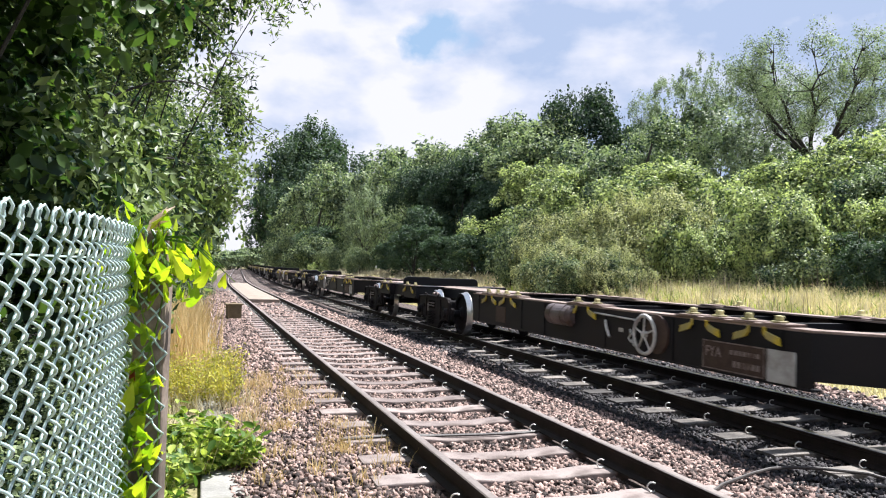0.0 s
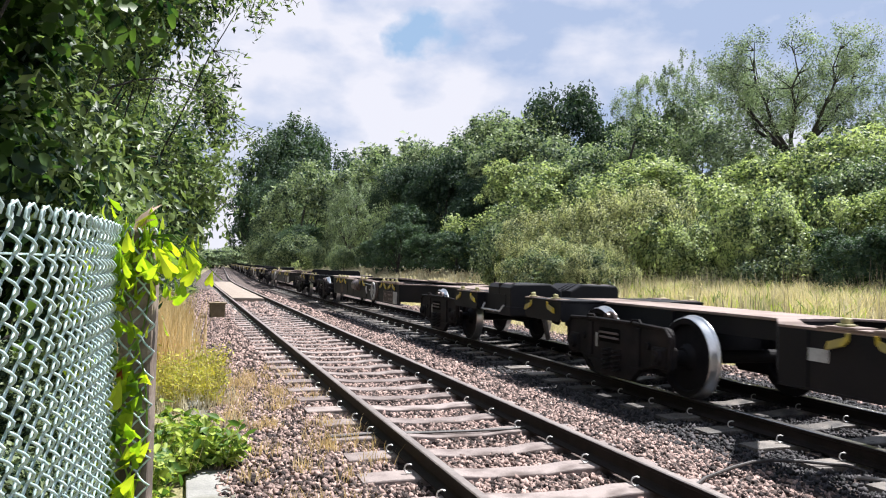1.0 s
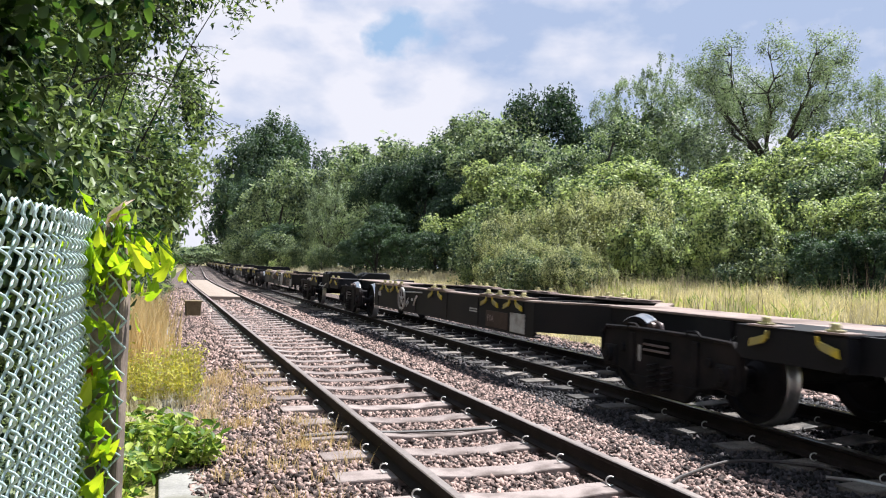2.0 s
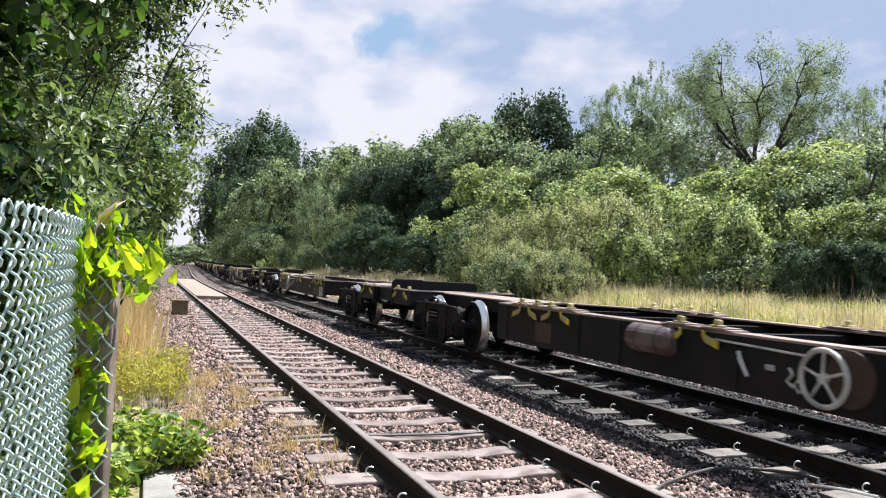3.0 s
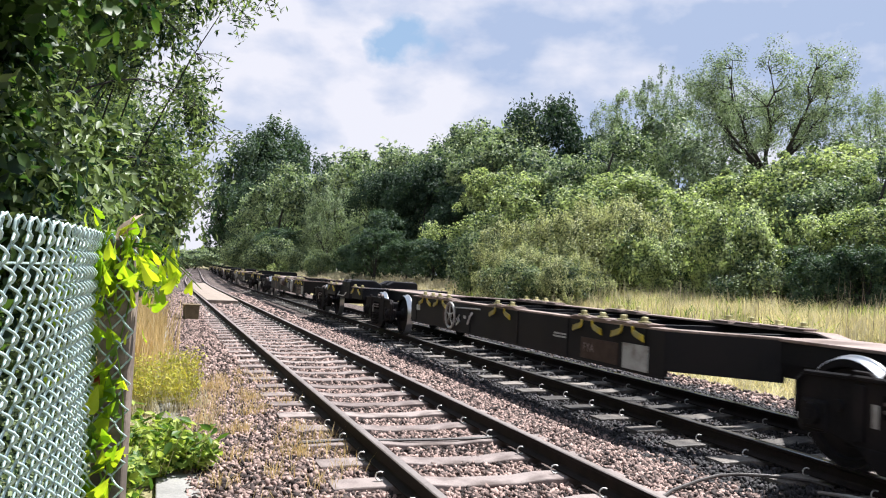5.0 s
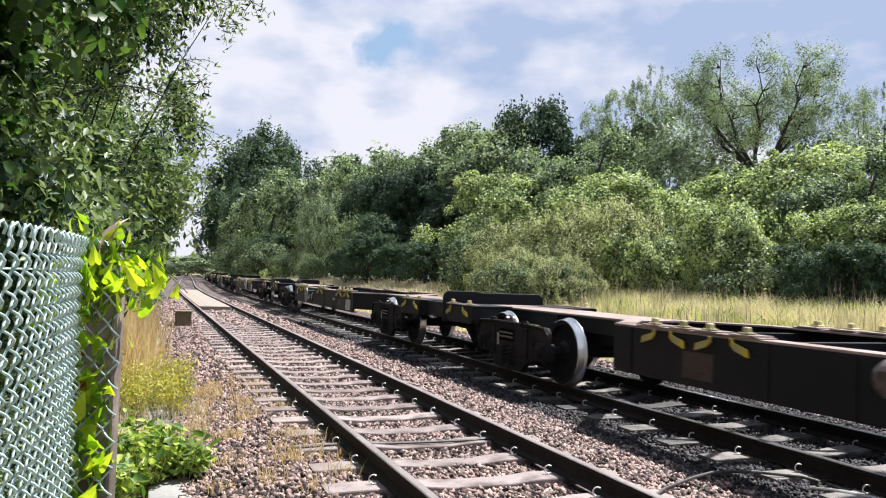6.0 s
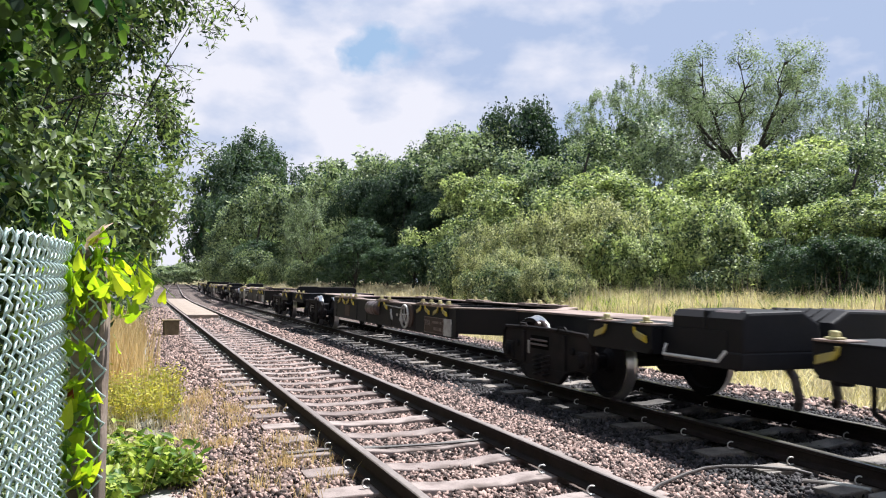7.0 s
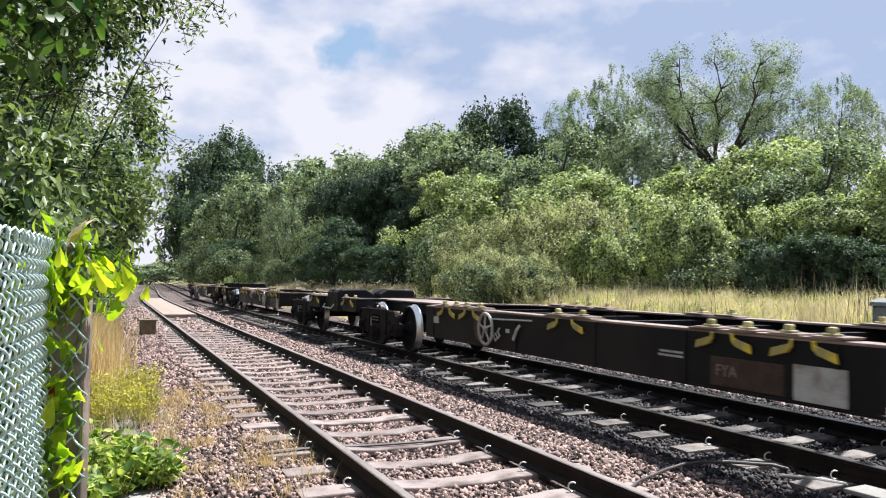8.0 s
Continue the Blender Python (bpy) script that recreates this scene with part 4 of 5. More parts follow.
        for s in (-1, 1):
            h = bmesh.new()
            prism(h, [(s * 0.06, 0.95), (s * 1.04, 0.95), (s * 1.04, 1.28), (s * 0.98, 1.345), (s * 0.30, 1.36), (s * 0.08, 1.24)], "y", -1.15, -0.12, 0.03)
            box(h, s * 0.30, s * 1.047, -0.66, -0.62, 0.97, 1.352, 0.01)
            for y in (-0.95, -0.8, -0.65):
                prism(h, [(s * 0.28, 1.345), (s * 0.32, 1.375), (s * 0.06, 1.25), (s * 0.05, 1.22)], "y", y - 0.02, y + 0.02)
            part("buffer_hood", h, M["body"], root, "raised dark hood over the buffer gear")
            h = bmesh.new()
            cyl(h, (s * 0.94, -1.05, 1.30), (s * 0.94, -0.72, 1.30), 0.062, 0.062, 14)
            cyl(h, (s * 0.94, -0.52, 1.30), (s * 0.94, -0.22, 1.30), 0.055, 0.055, 14)
            part("roller", h, M["tank"], root, "pale worn roller")
        h = bmesh.new()
        tube(h, [(-1.09, -0.1, 0.98), (-1.16, -0.14, 0.88), (-1.16, -0.95, 0.88), (-1.10, -1.0, 0.98)], 0.017, 6)
        part("step_rail", h, M["white"], root, "white-painted shunter's step rail")
        for x in (-0.38, 0.12):
            h = bmesh.new()
            tube(h, [(x, -1.0, 0.85), (x, -1.12, 0.72), (x + 0.04, -1.14, 0.50), (x + 0.10, -1.05, 0.42)], 0.045, 7)
            part("brake_hose", h, M["cable"], root)
        box(bm, -1.05, 1.05, -1.15, 0.02, 0.80, 0.97, 0.02)
        for s in (-1, 1):
            prism(bm, [(-0.95, 0.80), (0.02, 0.86), (0.02, DECK), (-0.95, DECK)], "x", s * 0.98, s * 1.05)
    part("end_frame", bm, M["body"], root)
    bm = bmesh.new()
    box(bm, -0.09, 0.09, -2.0 if front == "hood" else -1.75, 0.3, 0.80, 0.93, 0.02)
    cyl(bm, (0, -1.35, 0.66), (0, -1.35, 1.02), 0.10, 0.10, 12)
    part("drawbar", bm, M["iron"], root)
    bm = bmesh.new()
    cyl(bm, (-1.02, -0.22, 0.86), (-1.02, -0.46, 0.86), 0.035, 0.035, 10)
    part("pipe_end", bm, M["white"], root, "white air pipe end")
    bm = bmesh.new()
    tube(bm, [(-0.3, L, 0.88), (-0.3, L + 0.18, 0.74), (-0.26, L + 0.22, 0.5), (-0.2, L + 0.12, 0.4)], 0.028, 7)
    tube(bm, [(0.35, L, 0.88), (0.35, L + 0.18, 0.74), (0.38, L + 0.22, 0.52)], 0.028, 7)
    box(bm, -1.05, 1.05, L - 0.06, L + 0.02, 0.86, DECK - 0.04, 0.008)
    part("rear_beam", bm, M["body"], root)
    for y in (2.45, 17.1):
        o = copy_thing(bogie, pose(0, y, 0))
        o.parent = root
    return root


def drop_thing(ob):
    for o in [*ob.children_recursive, ob]:
        bpy.data.objects.remove(o)


def wagon_pose(u):
    a, _ = line(RAIL_2, u + 2.45)
    b, _ = line(RAIL_2, u + 17.1)
    d = (b - a).normalized()
    turn = math.atan2(d.y, d.x) - math.pi / 2
    p = a - d * 2.45
    return pose(p.x, p.y, 0, 0, 0, math.degrees(turn))


def make_train():
    bogie, lock = make_bogie(), (lock_set(1), lock_set(-1))
    kinds = [make_wagon("hood", bogie, lock, "name"), make_wagon("plate", bogie, lock, "data")]
    drop_thing(bogie), drop_thing(lock[0]), drop_thing(lock[1])
    train = []
    for k in range(7):
        for i, start in ((0, -0.12), (1, 21.08)):
            u = start + PAIR * k
            ob = kinds[i] if k == 0 else copy_thing(kinds[i], Matrix())
            ob.matrix_basis = wagon_pose(u)
            train.append((ob, u))
    # only one wagon keeps its logo on the square plate
    for ob, u in train:
        for o in list(ob.children):
            if o.name.startswith("logo_mark") and not 125 < u < 135:
                bpy.data.objects.remove(o)
    return train


TRAIN = make_train()


def motions():
    for ob, u in TRAIN:
        times = [0.25 * i for i in range(33)]
        walk(ob, [(t, wagon_pose(u - SPEED * t - float(np.interp(t, *zip(*DRIFT))))) for t in times])
    # plain disc wheels: one turn is keyed for every two that they roll, so that a step stays under a quarter turn
    step = math.degrees(SPEED / WHEEL_R) / 2
    for ob, _ in TRAIN:
        for axle in [o for o in ob.children_recursive if o.name.startswith("wheelset")]:
            p = axle.matrix_basis.translation.copy()
            walk(axle, [(i / FPS, pose(p.x, p.y, p.z, step * i / FPS)) for i in range(241)])

# ---- ballast stones, boards and trackside pieces ----


def bed_z(x):
    xs, zs = zip(*BED)
    return np.interp(x, xs, zs)


def make_stones(name, label, x0, x1, y0, y1, count, material, seed, big=0.029, cover=0.07):
    rng = np.random.default_rng(seed)
    x, y = rng.uniform(x0, x1, count), rng.uniform(y0, y1, count)
    keep = np.ones(count, bool)
    for centre, shift in ((RAIL_1, 0.0), (RAIL_2, 0.27)):
        off = np.abs((y - SLEEPER_Y0 - shift + SLEEPER_STEP / 2) % SLEEPER_STEP - SLEEPER_STEP / 2)
        edge = 0.085 + 0.035 * np.sin(x * 9.0 + np.floor((y - SLEEPER_Y0) / SLEEPER_STEP) * 2.3) ** 2
        keep &= ~((np.abs(x - centre) < 1.2) & (off < edge) & (rng.uniform(0, 1, count) > cover))
        for s in (-0.7525, 0.7525):
            keep &= np.abs(x - centre - s) > 0.09
    x, y = x[keep], y[keep]
    n = len(x)
    corner = np.array([[i, j, k] for i in (-1, 1) for j in (-1, 1) for k in (-1, 1)], float)
    s = big * rng.uniform(0.45, 1.2, n)
    v = corner[None] * (1 + rng.uniform(-0.6, 0.25, (n, 8, 3))) * (s[:, None] * np.stack([np.ones(n), rng.uniform(0.5, 0.95, n), rng.uniform(0.35, 0.7, n)], 1))[:, None, :]
    q = unit(rng.normal(0, 1, (n, 4)))
    w, a, b, c = q.T
    rot = np.stack([np.stack([1 - 2 * (b * b + c * c), 2 * (a * b - w * c), 2 * (a * c + w * b)], 1), np.stack([2 * (a * b + w * c), 1 - 2 * (a * a + c * c), 2 * (b * c - w * a)], 1), np.stack([2 * (a * c - w * b), 2 * (b * c + w * a), 1 - 2 * (a * a + b * b)], 1)], 1)
    v = np.einsum("nij,nkj->nki", rot, v) + np.stack([x, y, bed_z(x) + rng.uniform(-0.004, 0.022, n)], 1)[:, None, :]
    quad = np.array([[0, 1, 3, 2], [4, 6, 7, 5], [0, 4, 5, 1], [2, 3, 7, 6], [0, 2, 6, 4], [1, 5, 7, 3]])
    f = (np.arange(n)[:, None, None] * 8 + quad[None]).reshape(-1, 4)
    tagged(array_mesh(name, v.reshape(-1, 3), f, M[material]), label, "stones", kind="stuff")


make_stones("ballast_stones", "loose pinkish grey crushed stones between the sleepers", 0.3, 4.7, 3.4, 11.0, 43000, "stone", 21, 0.0245)
make_stones("ballast_stones", "loose pinkish grey crushed stones along the line", 0.3, 4.75, 11.0, 24.0, 28000, "stone", 22, 0.031)
make_stones("ballast_stones", "loose pinkish grey stones far along the line", 0.2, 4.5, 24.0, 46.0, 9000, "stone", 25, 0.06)
make_stones("ballast_stones", "loose pinkish grey stones on the far shoulder", 8.3, 8.95, 4.0, 30.0, 5000, "stone", 26, 0.04)
# second track: oily stones whose colour also carries the train's shadow
make_stones("oily_ballast_stones", "oily crushed stones under the second track, darkened for the train's shade", 4.5, 8.5, 3.4, 12.0, 26000, "stone2", 23, 0.025, 0.55)
make_stones("oily_ballast_stones", "oily crushed stones further along, darkened for the train's shade", 4.55, 8.5, 12.0, 26.0, 11000, "stone2", 24, 0.036, 0.5)


def make_trackside():
    # crossing panels between the rails
    first = None
    for i in range(9):
        p, a = line(RAIL_1, 34.7 + 3.04 * i)
        m = pose(p.x, p.y, 0.02, 0, 0, -math.degrees(a))
        if first is None:
            bm = bmesh.new()
            box(bm, -0.63, 0.63, -1.5, 1.5, -0.05, 0.12, 0.015)
            first = part("crossing_panel", bm, M["crossing"])
            tagged(first, "pale sandy crossing panel between the rails", "crossing panel", "crossing panels")
            first.matrix_basis = m
        else:
            share("crossing_panel", first, m)
    # box beside the track
    root = empty("trackside_box", pose(0.98, 23.7, -0.06, 0, 0, 4))
    tagged(root, "small square timber box with a lid on the ballast", "box")
    bm = bmesh.new()
    prism(bm, [(-0.19, 0), (0.19, 0), (0.21, 0.44), (-0.21, 0.44)], "y", -0.22, 0.22, 0.01)
    for x in (-0.12, 0.0, 0.12):
        box(bm, x - 0.004, x + 0.004, -0.226, -0.219, 0.02, 0.42)
    part("body", bm, M["wood"], root)
    bm = bmesh.new()
    box(bm, -0.25, 0.25, -0.24, 0.24, 0.44, 0.48, 0.012)
    box(bm, -0.06, 0.06, -0.02, 0.02, 0.49, 0.52, 0.008)
    part("lid", bm, M["wood"], root)
    # cable trough with lids
    root = empty("cable_trough", pose(0.25, 0, -0.05))
    tagged(root, "concrete cable trough with flat lids in the weeds", "cable trough")
    rnd = random.Random(8)
    for i in range(20):
        y = 3.15 + 0.93 * i
        lid = boxed(-0.17 + rnd.uniform(-0.015, 0.015), 0.17 + rnd.uniform(-0.015, 0.015), y - 0.45, y + 0.45, -0.09, 0.008 + rnd.uniform(-0.008, 0.008), bevel=0.012)
        part("lid", lid, M["slab"], root)
    # cables
    bm = bmesh.new()
    pts = [(3.62, 4.86, 0.02), (3.85, 5.02, 0.035), (4.26, 5.2, 0.05), (4.5, 5.27, 0.06), (4.74, 5.31, 0.05), (5.0, 5.26, 0.04), (5.33, 5.11, 0.02), (5.45, 5.0, -0.01)]
    tube(bm, pts, 0.014, 8)
    tagged(part("track_cable", bm, M["cable"]), "thick black cable snaking over the ballast", "cable")
    bm = bmesh.new()
    y = SLEEPER_Y0 + SLEEPER_STEP * 1 - 0.02
    tube(bm, [(1.3, y - 0.02, 0.018), (1.75, y, 0.03), (2.2, y + 0.02, 0.012), (2.7, y, 0.012), (3.1, y - 0.03, 0.02), (3.28, y - 0.02, 0.03)], 0.016, 6)
    tagged(part("track_cable", bm, M["cable"]), "thin dark cable laid along a sleeper between the rails", "cable")
    bm = bmesh.new()
    y = 4.62
    tube(bm, [(2.15, y - 0.1, 0.02), (2.4, y + 0.02, 0.03), (2.8, y + 0.04, 0.03), (3.15, y, 0.03), (3.28, y - 0.05, 0.03)], 0.018, 6)
    tagged(part("track_cable", bm, M["cable"]), "dark cable crossing between the rails", "cable")
    # loose slab and bar beside the second track
    bm = bmesh.new()
    box(bm, -0.13, 0.13, -0.27, 0.27, 0.0, 0.04, 0.012)
    slab = tagged(part("concrete_slab", bm, M["slab"]), "pale flat concrete slab lying beside the rail", "slab")
    slab.matrix_basis = pose(5.29, 3.98, 0.016, 0, 0, 4)
    bm = bmesh.new()
    tube(bm, [(5.16, 4.86, 0.0), (5.28, 4.66, 0.018), (5.40, 4.42, 0.015)], 0.016, 7)
    tagged(part("metal_bar", bm, M["panel"]), "short pale metal bar on the dark stones", "bar")
    # grey marker cabinet across the line
    root = empty("marker_cabinet", pose(9.75, 7.35, ground_height(9.75, 7) - 0.05))
    tagged(root, "slim grey lineside cabinet with a sloped cap in the grass", "cabinet")
    part("body", boxed(-0.13, 0.13, -0.13, 0.13, 0.0, 1.28, bevel=0.012), M["cabinet"], root)
    bm = bmesh.new()
    prism(bm, [(-0.16, 1.28), (0.16, 1.28), (0.14, 1.33), (0, 1.38), (-0.14, 1.33)], "y", -0.16, 0.16, 0.01)
    part("cap", bm, M["cabinet"], root)


make_trackside()

# ---- trees ----


def crown(rng, rx, ry, h, low, lobes, lobe_r, clumps, per, clump_r, size, aspect, wild=0.6, shoots=0.0, droop=0.2, shape=leaves):
    """Leaves on clumps, clumps on lobes, lobes over a crown that reaches from low to h."""
    cz = low + (h - low) * 0.42
    d = unit(rng.normal(0, 1, (lobes, 3)))
    d[:, 2] = np.where(d[:, 2] < -0.75, -d[:, 2] * 0.7, d[:, 2])
    up = np.where(d[:, 2] > 0, h - cz, cz - low)
    env = np.stack([np.full(lobes, rx), np.full(lobes, ry), up], 1)
    taper = np.sqrt(np.clip(1 - 0.35 * np.maximum(-d[:, 2:3], 0), 0, 1))
    lc = d * env * taper * rng.uniform(0.5, 0.84, (lobes, 1))
    lc[:, 2] += cz
    lr = lobe_r * rng.uniform(0.7, 1.3, lobes)
    own = np.repeat(np.arange(lobes), clumps)
    e = unit(rng.normal(0, 1, (lobes * clumps, 3)) + d[own] * 0.9 + np.array([[0, 0, 0.35]]))
    cc = lc[own] + e * (lr[own] * rng.uniform(0.55, 1.05, len(own)))[:, None]
    cc[:, 2] = np.maximum(cc[:, 2], low + 0.1 + rng.uniform(0, 0.3, len(own)))
    cr = clump_r * rng.uniform(0.5, 1.4, len(own))
    own2 = np.repeat(np.arange(len(own)), per)
    g = unit(rng.normal(0, 1, (len(own2), 3)))
    r = rng.uniform(0.15, 1.0, len(own2)) ** 0.5
    stretch = np.ones((len(own2), 3))
    if shoots:
        tall = rng.uniform(0, 1, len(own)) < 0.6
        stretch[:, 2] = np.where(tall[own2], 1 + shoots, 1)
        stretch[:, :2] = np.where(tall[own2], 0.45, 1)[:, None]
    p = cc[own2] + g * (r * cr[own2])[:, None] * stretch
    out = unit(g * 0.4 + e[own2] * 0.85 + np.array([[0, 0, 0.4]]))
    p[:, 2] = np.maximum(p[:, 2], 0.02)
    return shape(rng, p, out, size, aspect, droop, wild), cc


def make_tree(name, label, category, group, seed, h, rx, ry, low, material, lobes, lobe_r, clumps, per, clump_r, size, aspect=0.55, trunk_r=0.16, n_limbs=18, wild=0.6, shoots=0.0, droop=0.2):
    rng = np.random.default_rng(seed)
    root = empty(name)
    tagged(root, label, category, group)
    (v, f), c = crown(rng, rx, ry, h, low, lobes, lobe_r, clumps, per, clump_r, size, aspect, wild, shoots, droop)
    array_mesh("crown", v, f, M[material], root)
    pick = c[rng.permutation(len(c))[:n_limbs]]
    part("trunk", limbs(rng, h, trunk_r, pick, 0.62 if low > 1 else 0.12, 0.03 if low > 1 else 0.02), M["darkbark"], root)
    return root


def limbs(rng, h, r, targets, base_split=0.12, crook=0.02):
    """Tapered trunk with limbs that run to some clumps."""
    bm = bmesh.new()
    k = 7
    a, b = rng.uniform(0, 6, 2)
    trunk = [Vector((0.03 * h * math.sin(i * 0.9 + a) - 0.03 * h * math.sin(a), 0.03 * h * math.cos(i * 0.8 + b) - 0.03 * h * math.cos(b), -0.25 + h * 0.8 * i / k)) for i in range(k + 1)]
    tube(bm, trunk, r, 8, r * 0.2)
    for t in targets:
        t = Vector(t)
        f = min(0.9, max(base_split, (t.z / h) * rng.uniform(0.35, 0.75)))
        p = trunk[int(f * k)]
        mid = p.lerp(t, 0.5) + Vector((rng.normal(0, crook) * h, rng.normal(0, crook) * h, -crook * h))
        tube(bm, [p, p.lerp(mid, 0.55) + Vector((0, 0, 0.015 * h)), mid, mid.lerp(t, 0.6) + Vector((0, 0, 0.015 * h)), t], r * 0.4 * (1 - f * 0.6), 5, r * 0.05)
    return bm


def place_trees():
    """Kinds of tree built once, then copied along both sides of the line."""
    rnd = random.Random(11)
    side = "trees beside the line"
    scrub = "bushes beside the line"
    kinds = {
        "broad": make_tree("broadleaf_tree", "dense green broadleaf tree in full summer leaf beside the railway", "tree", side, 1, 9.0, 3.6, 3.6, 0.0, "midleaf", 17, 1.5, 26, 92, 0.46, 0.145, 0.62, 0.2, 20, 0.75),
        "sycamore": make_tree("sycamore_tree", "leafy sycamore with sunlit domed clumps", "tree", side, 4, 8.4, 3.9, 3.9, 0.0, "sycamore", 17, 1.6, 26, 110, 0.46, 0.15, 0.72, 0.2, 20, 0.75),
        "dark": make_tree("dark_broadleaf_tree", "dark dense broadleaf tree leafy to the ground", "tree", side, 2, 11.0, 3.6, 3.6, 0.0, "darkleaf", 20, 1.6, 21, 62, 0.6, 0.21, 0.6, 0.22, 16, 0.75),
        "willow": make_tree("willow_bush", "grey-green willow bush with fine upright shoots", "bush", scrub, 3, 3.9, 3.4, 3.0, 0.0, "willow", 22, 0.95, 20, 84, 0.36, 0.105, 0.40, 0.07, 26, 0.6, 0.3),
        "shrub": make_tree("bright_shrub", "bright green rounded shrub at the edge of the wood", "bush", scrub, 7, 3.6, 2.6, 2.4, 0.0, "sycamore", 18, 0.9, 19, 74, 0.36, 0.12, 0.6, 0.07, 16, 0.5, 0.2),
        "mid": make_tree("distant_tree", "green broadleaf tree further along the line", "tree", side, 14, 10.0, 4.2, 4.2, 0.0, "midleaf", 18, 1.8, 17, 48, 0.65, 0.27, 0.65, 0.22, 10, 0.75),
        "mid_dark": make_tree("distant_dark_tree", "dark broadleaf tree further along the line", "tree", side, 15, 11.0, 3.9, 3.9, 0.0, "poplar", 18, 1.7, 17, 48, 0.65, 0.27, 0.65, 0.22, 10, 0.75),
        "grey": make_tree("grey_green_tree", "pale grey-green tree with fine leaves further along the line", "tree", side, 18, 10.0, 4.2, 4.2, 0.0, "greyleaf", 20, 1.6, 17, 56, 0.65, 0.22, 0.45, 0.2, 12, 0.6, 0.4),
        "bramble": make_tree("bramble_bush", "low tangled bramble at the foot of the trees", "bush", scrub, 16, 2.0, 2.2, 2.0, 0.0, "bramble", 16, 0.7, 10, 60, 0.40, 0.11, 0.65, 0.05, 6),
        "poplar": make_tree("poplar_tree", "tall dark poplar with upright ragged branches", "tree", side, 5, 22.0, 5.2, 5.2, 0.0, "poplar", 46, 2.3, 12, 52, 1.1, 0.42, 0.6, 0.3, 14, 0.6, 0.8),
        "thin": make_tree("sparse_tree", "tall thin-leaved tree with bare branches showing", "tree", side, 6, 14.6, 4.8, 4.8, 7.4, "greyleaf", 44, 0.95, 12, 52, 0.42, 0.14, 0.42, 0.24, 22, 1.0, 0.2),
        "far": make_tree("far_tree", "hazy green tree far along the line", "tree", side, 9, 10.0, 5.0, 5.0, 0.0, "midleaf", 22, 2.0, 10, 28, 0.9, 0.5, 0.7, 0.2, 6),
        "hedge": make_tree("trackside_tree", "narrow-leaved tree with twiggy sunlit edges over the fence line", "tree", "trees behind the fence", 12, 8.0, 2.5, 2.9, 0.0, "hedgeleaf", 28, 1.05, 17, 108, 0.42, 0.11, 0.42, 0.075, 40, 0.9, 0.3),
    }
    used = set()

    def put(kind, x, y, s, sz=1.0, turn=None):
        z = ground_height(x, y) - 0.12
        m = pose(x, y, z, 0, 0, rnd.uniform(0, 360) if turn is None else turn)
        ob = kinds[kind]
        if kind in used:
            ob = copy_thing(ob, m)
        used.add(kind)
        ob.matrix_basis = m @ Matrix.Diagonal((s, s, s * sz, 1))

    # across the line: scrub in front, trees behind
    for kind, spots in (
            ("poplar", ((17.5, 172, 1.3, 1.1), (21.5, 176, 1.7, 1.02), (29.0, 184, 1.5, 1.15))),
            # mid_dark below y = 18: small dark fill for shade under the right-hand bushes
            ("mid_dark", ((12.7, 143.4, 1.23, 1.3), (16.3, 136.9, 1.39, 1.1), (13.9, 98.8, 0.73, 0.79), (14.9, 51.9, 0.52, 0.97), (13.1, 48.3, 0.42, 0.88), (15.9, 43.1, 0.38, 0.71), (15.0, 14.4, 0.21, 0.8), (17.6, 17.1, 0.31, 0.65), (15.5, 13.6, 0.22, 0.85), (16.1, 12.9, 0.21, 0.85), (25.5, 29.2, 0.96, 0.44), (24.6, 37.9, 0.92, 0.63))),
            ("mid", ((13.5, 120.0, 1.0, 1.1), (15.8, 106.4, 1.33, 1.05), (23.7, 101.5, 1.51, 1.05))),
            ("shrub", ((12.2, 82.6, 0.54, 1.0), (16.8, 21.6, 0.99, 1.1), (17.2, 19.4, 0.83, 1.1), (16.3, 20.8, 0.65, 1.0), (16.7, 16.4, 0.75, 1.1))),
            ("grey", ((17.0, 80.7, 0.86, 1.2), (28.3, 35.5, 1.02, 0.95), (34.2, 47.1, 1.5, 0.95), (35.9, 31.8, 1.11, 0.95))),
            ("dark", ((16.3, 57.6, 0.75, 1.1), (18.5, 53.7, 0.79, 1.1), (18.3, 48.5, 0.65, 1.0), (25.8, 50.0, 1.06, 1.25), (16.5, 38.7, 0.41, 1.0))),
            ("broad", ((21.1, 66.5, 1.49, 0.95), (23.6, 61.4, 1.65, 0.95), (23.8, 54.9, 1.59, 0.95), (24.1, 48.5, 1.57, 0.9), (22.8, 36.3, 1.17, 0.95), (21.2, 17.9, 0.76, 0.85))),
            ("sycamore", ((17.5, 39.3, 0.97, 0.85), (19.4, 30.2, 1.01, 0.7), (23.2, 25.7, 0.93, 0.75), (22.5, 21.7, 0.91, 0.8), (18.0, 14.9, 0.55, 0.7), (19.8, 13.1, 0.64, 0.9))),
            ("willow", ((14.0, 27.9, 0.78, 1.05), (12.2, 24.8, 0.56, 1.0), (12.8, 22.5, 0.46, 1.0), (15.4, 26.4, 0.9, 1.05), (16.5, 24.9, 0.94, 1.05))),
            ("bramble", ((11.5, 24.6, 0.77, 1.0), (12.3, 22.7, 0.7, 1.0))),
            ("thin", ((41.0, 34.1, 0.79, 1.2), (33.7, 49.3, 0.96, 1.2))),
    ):
        for x, y, s, sz in spots:
            put(kind, x, y, s, sz)
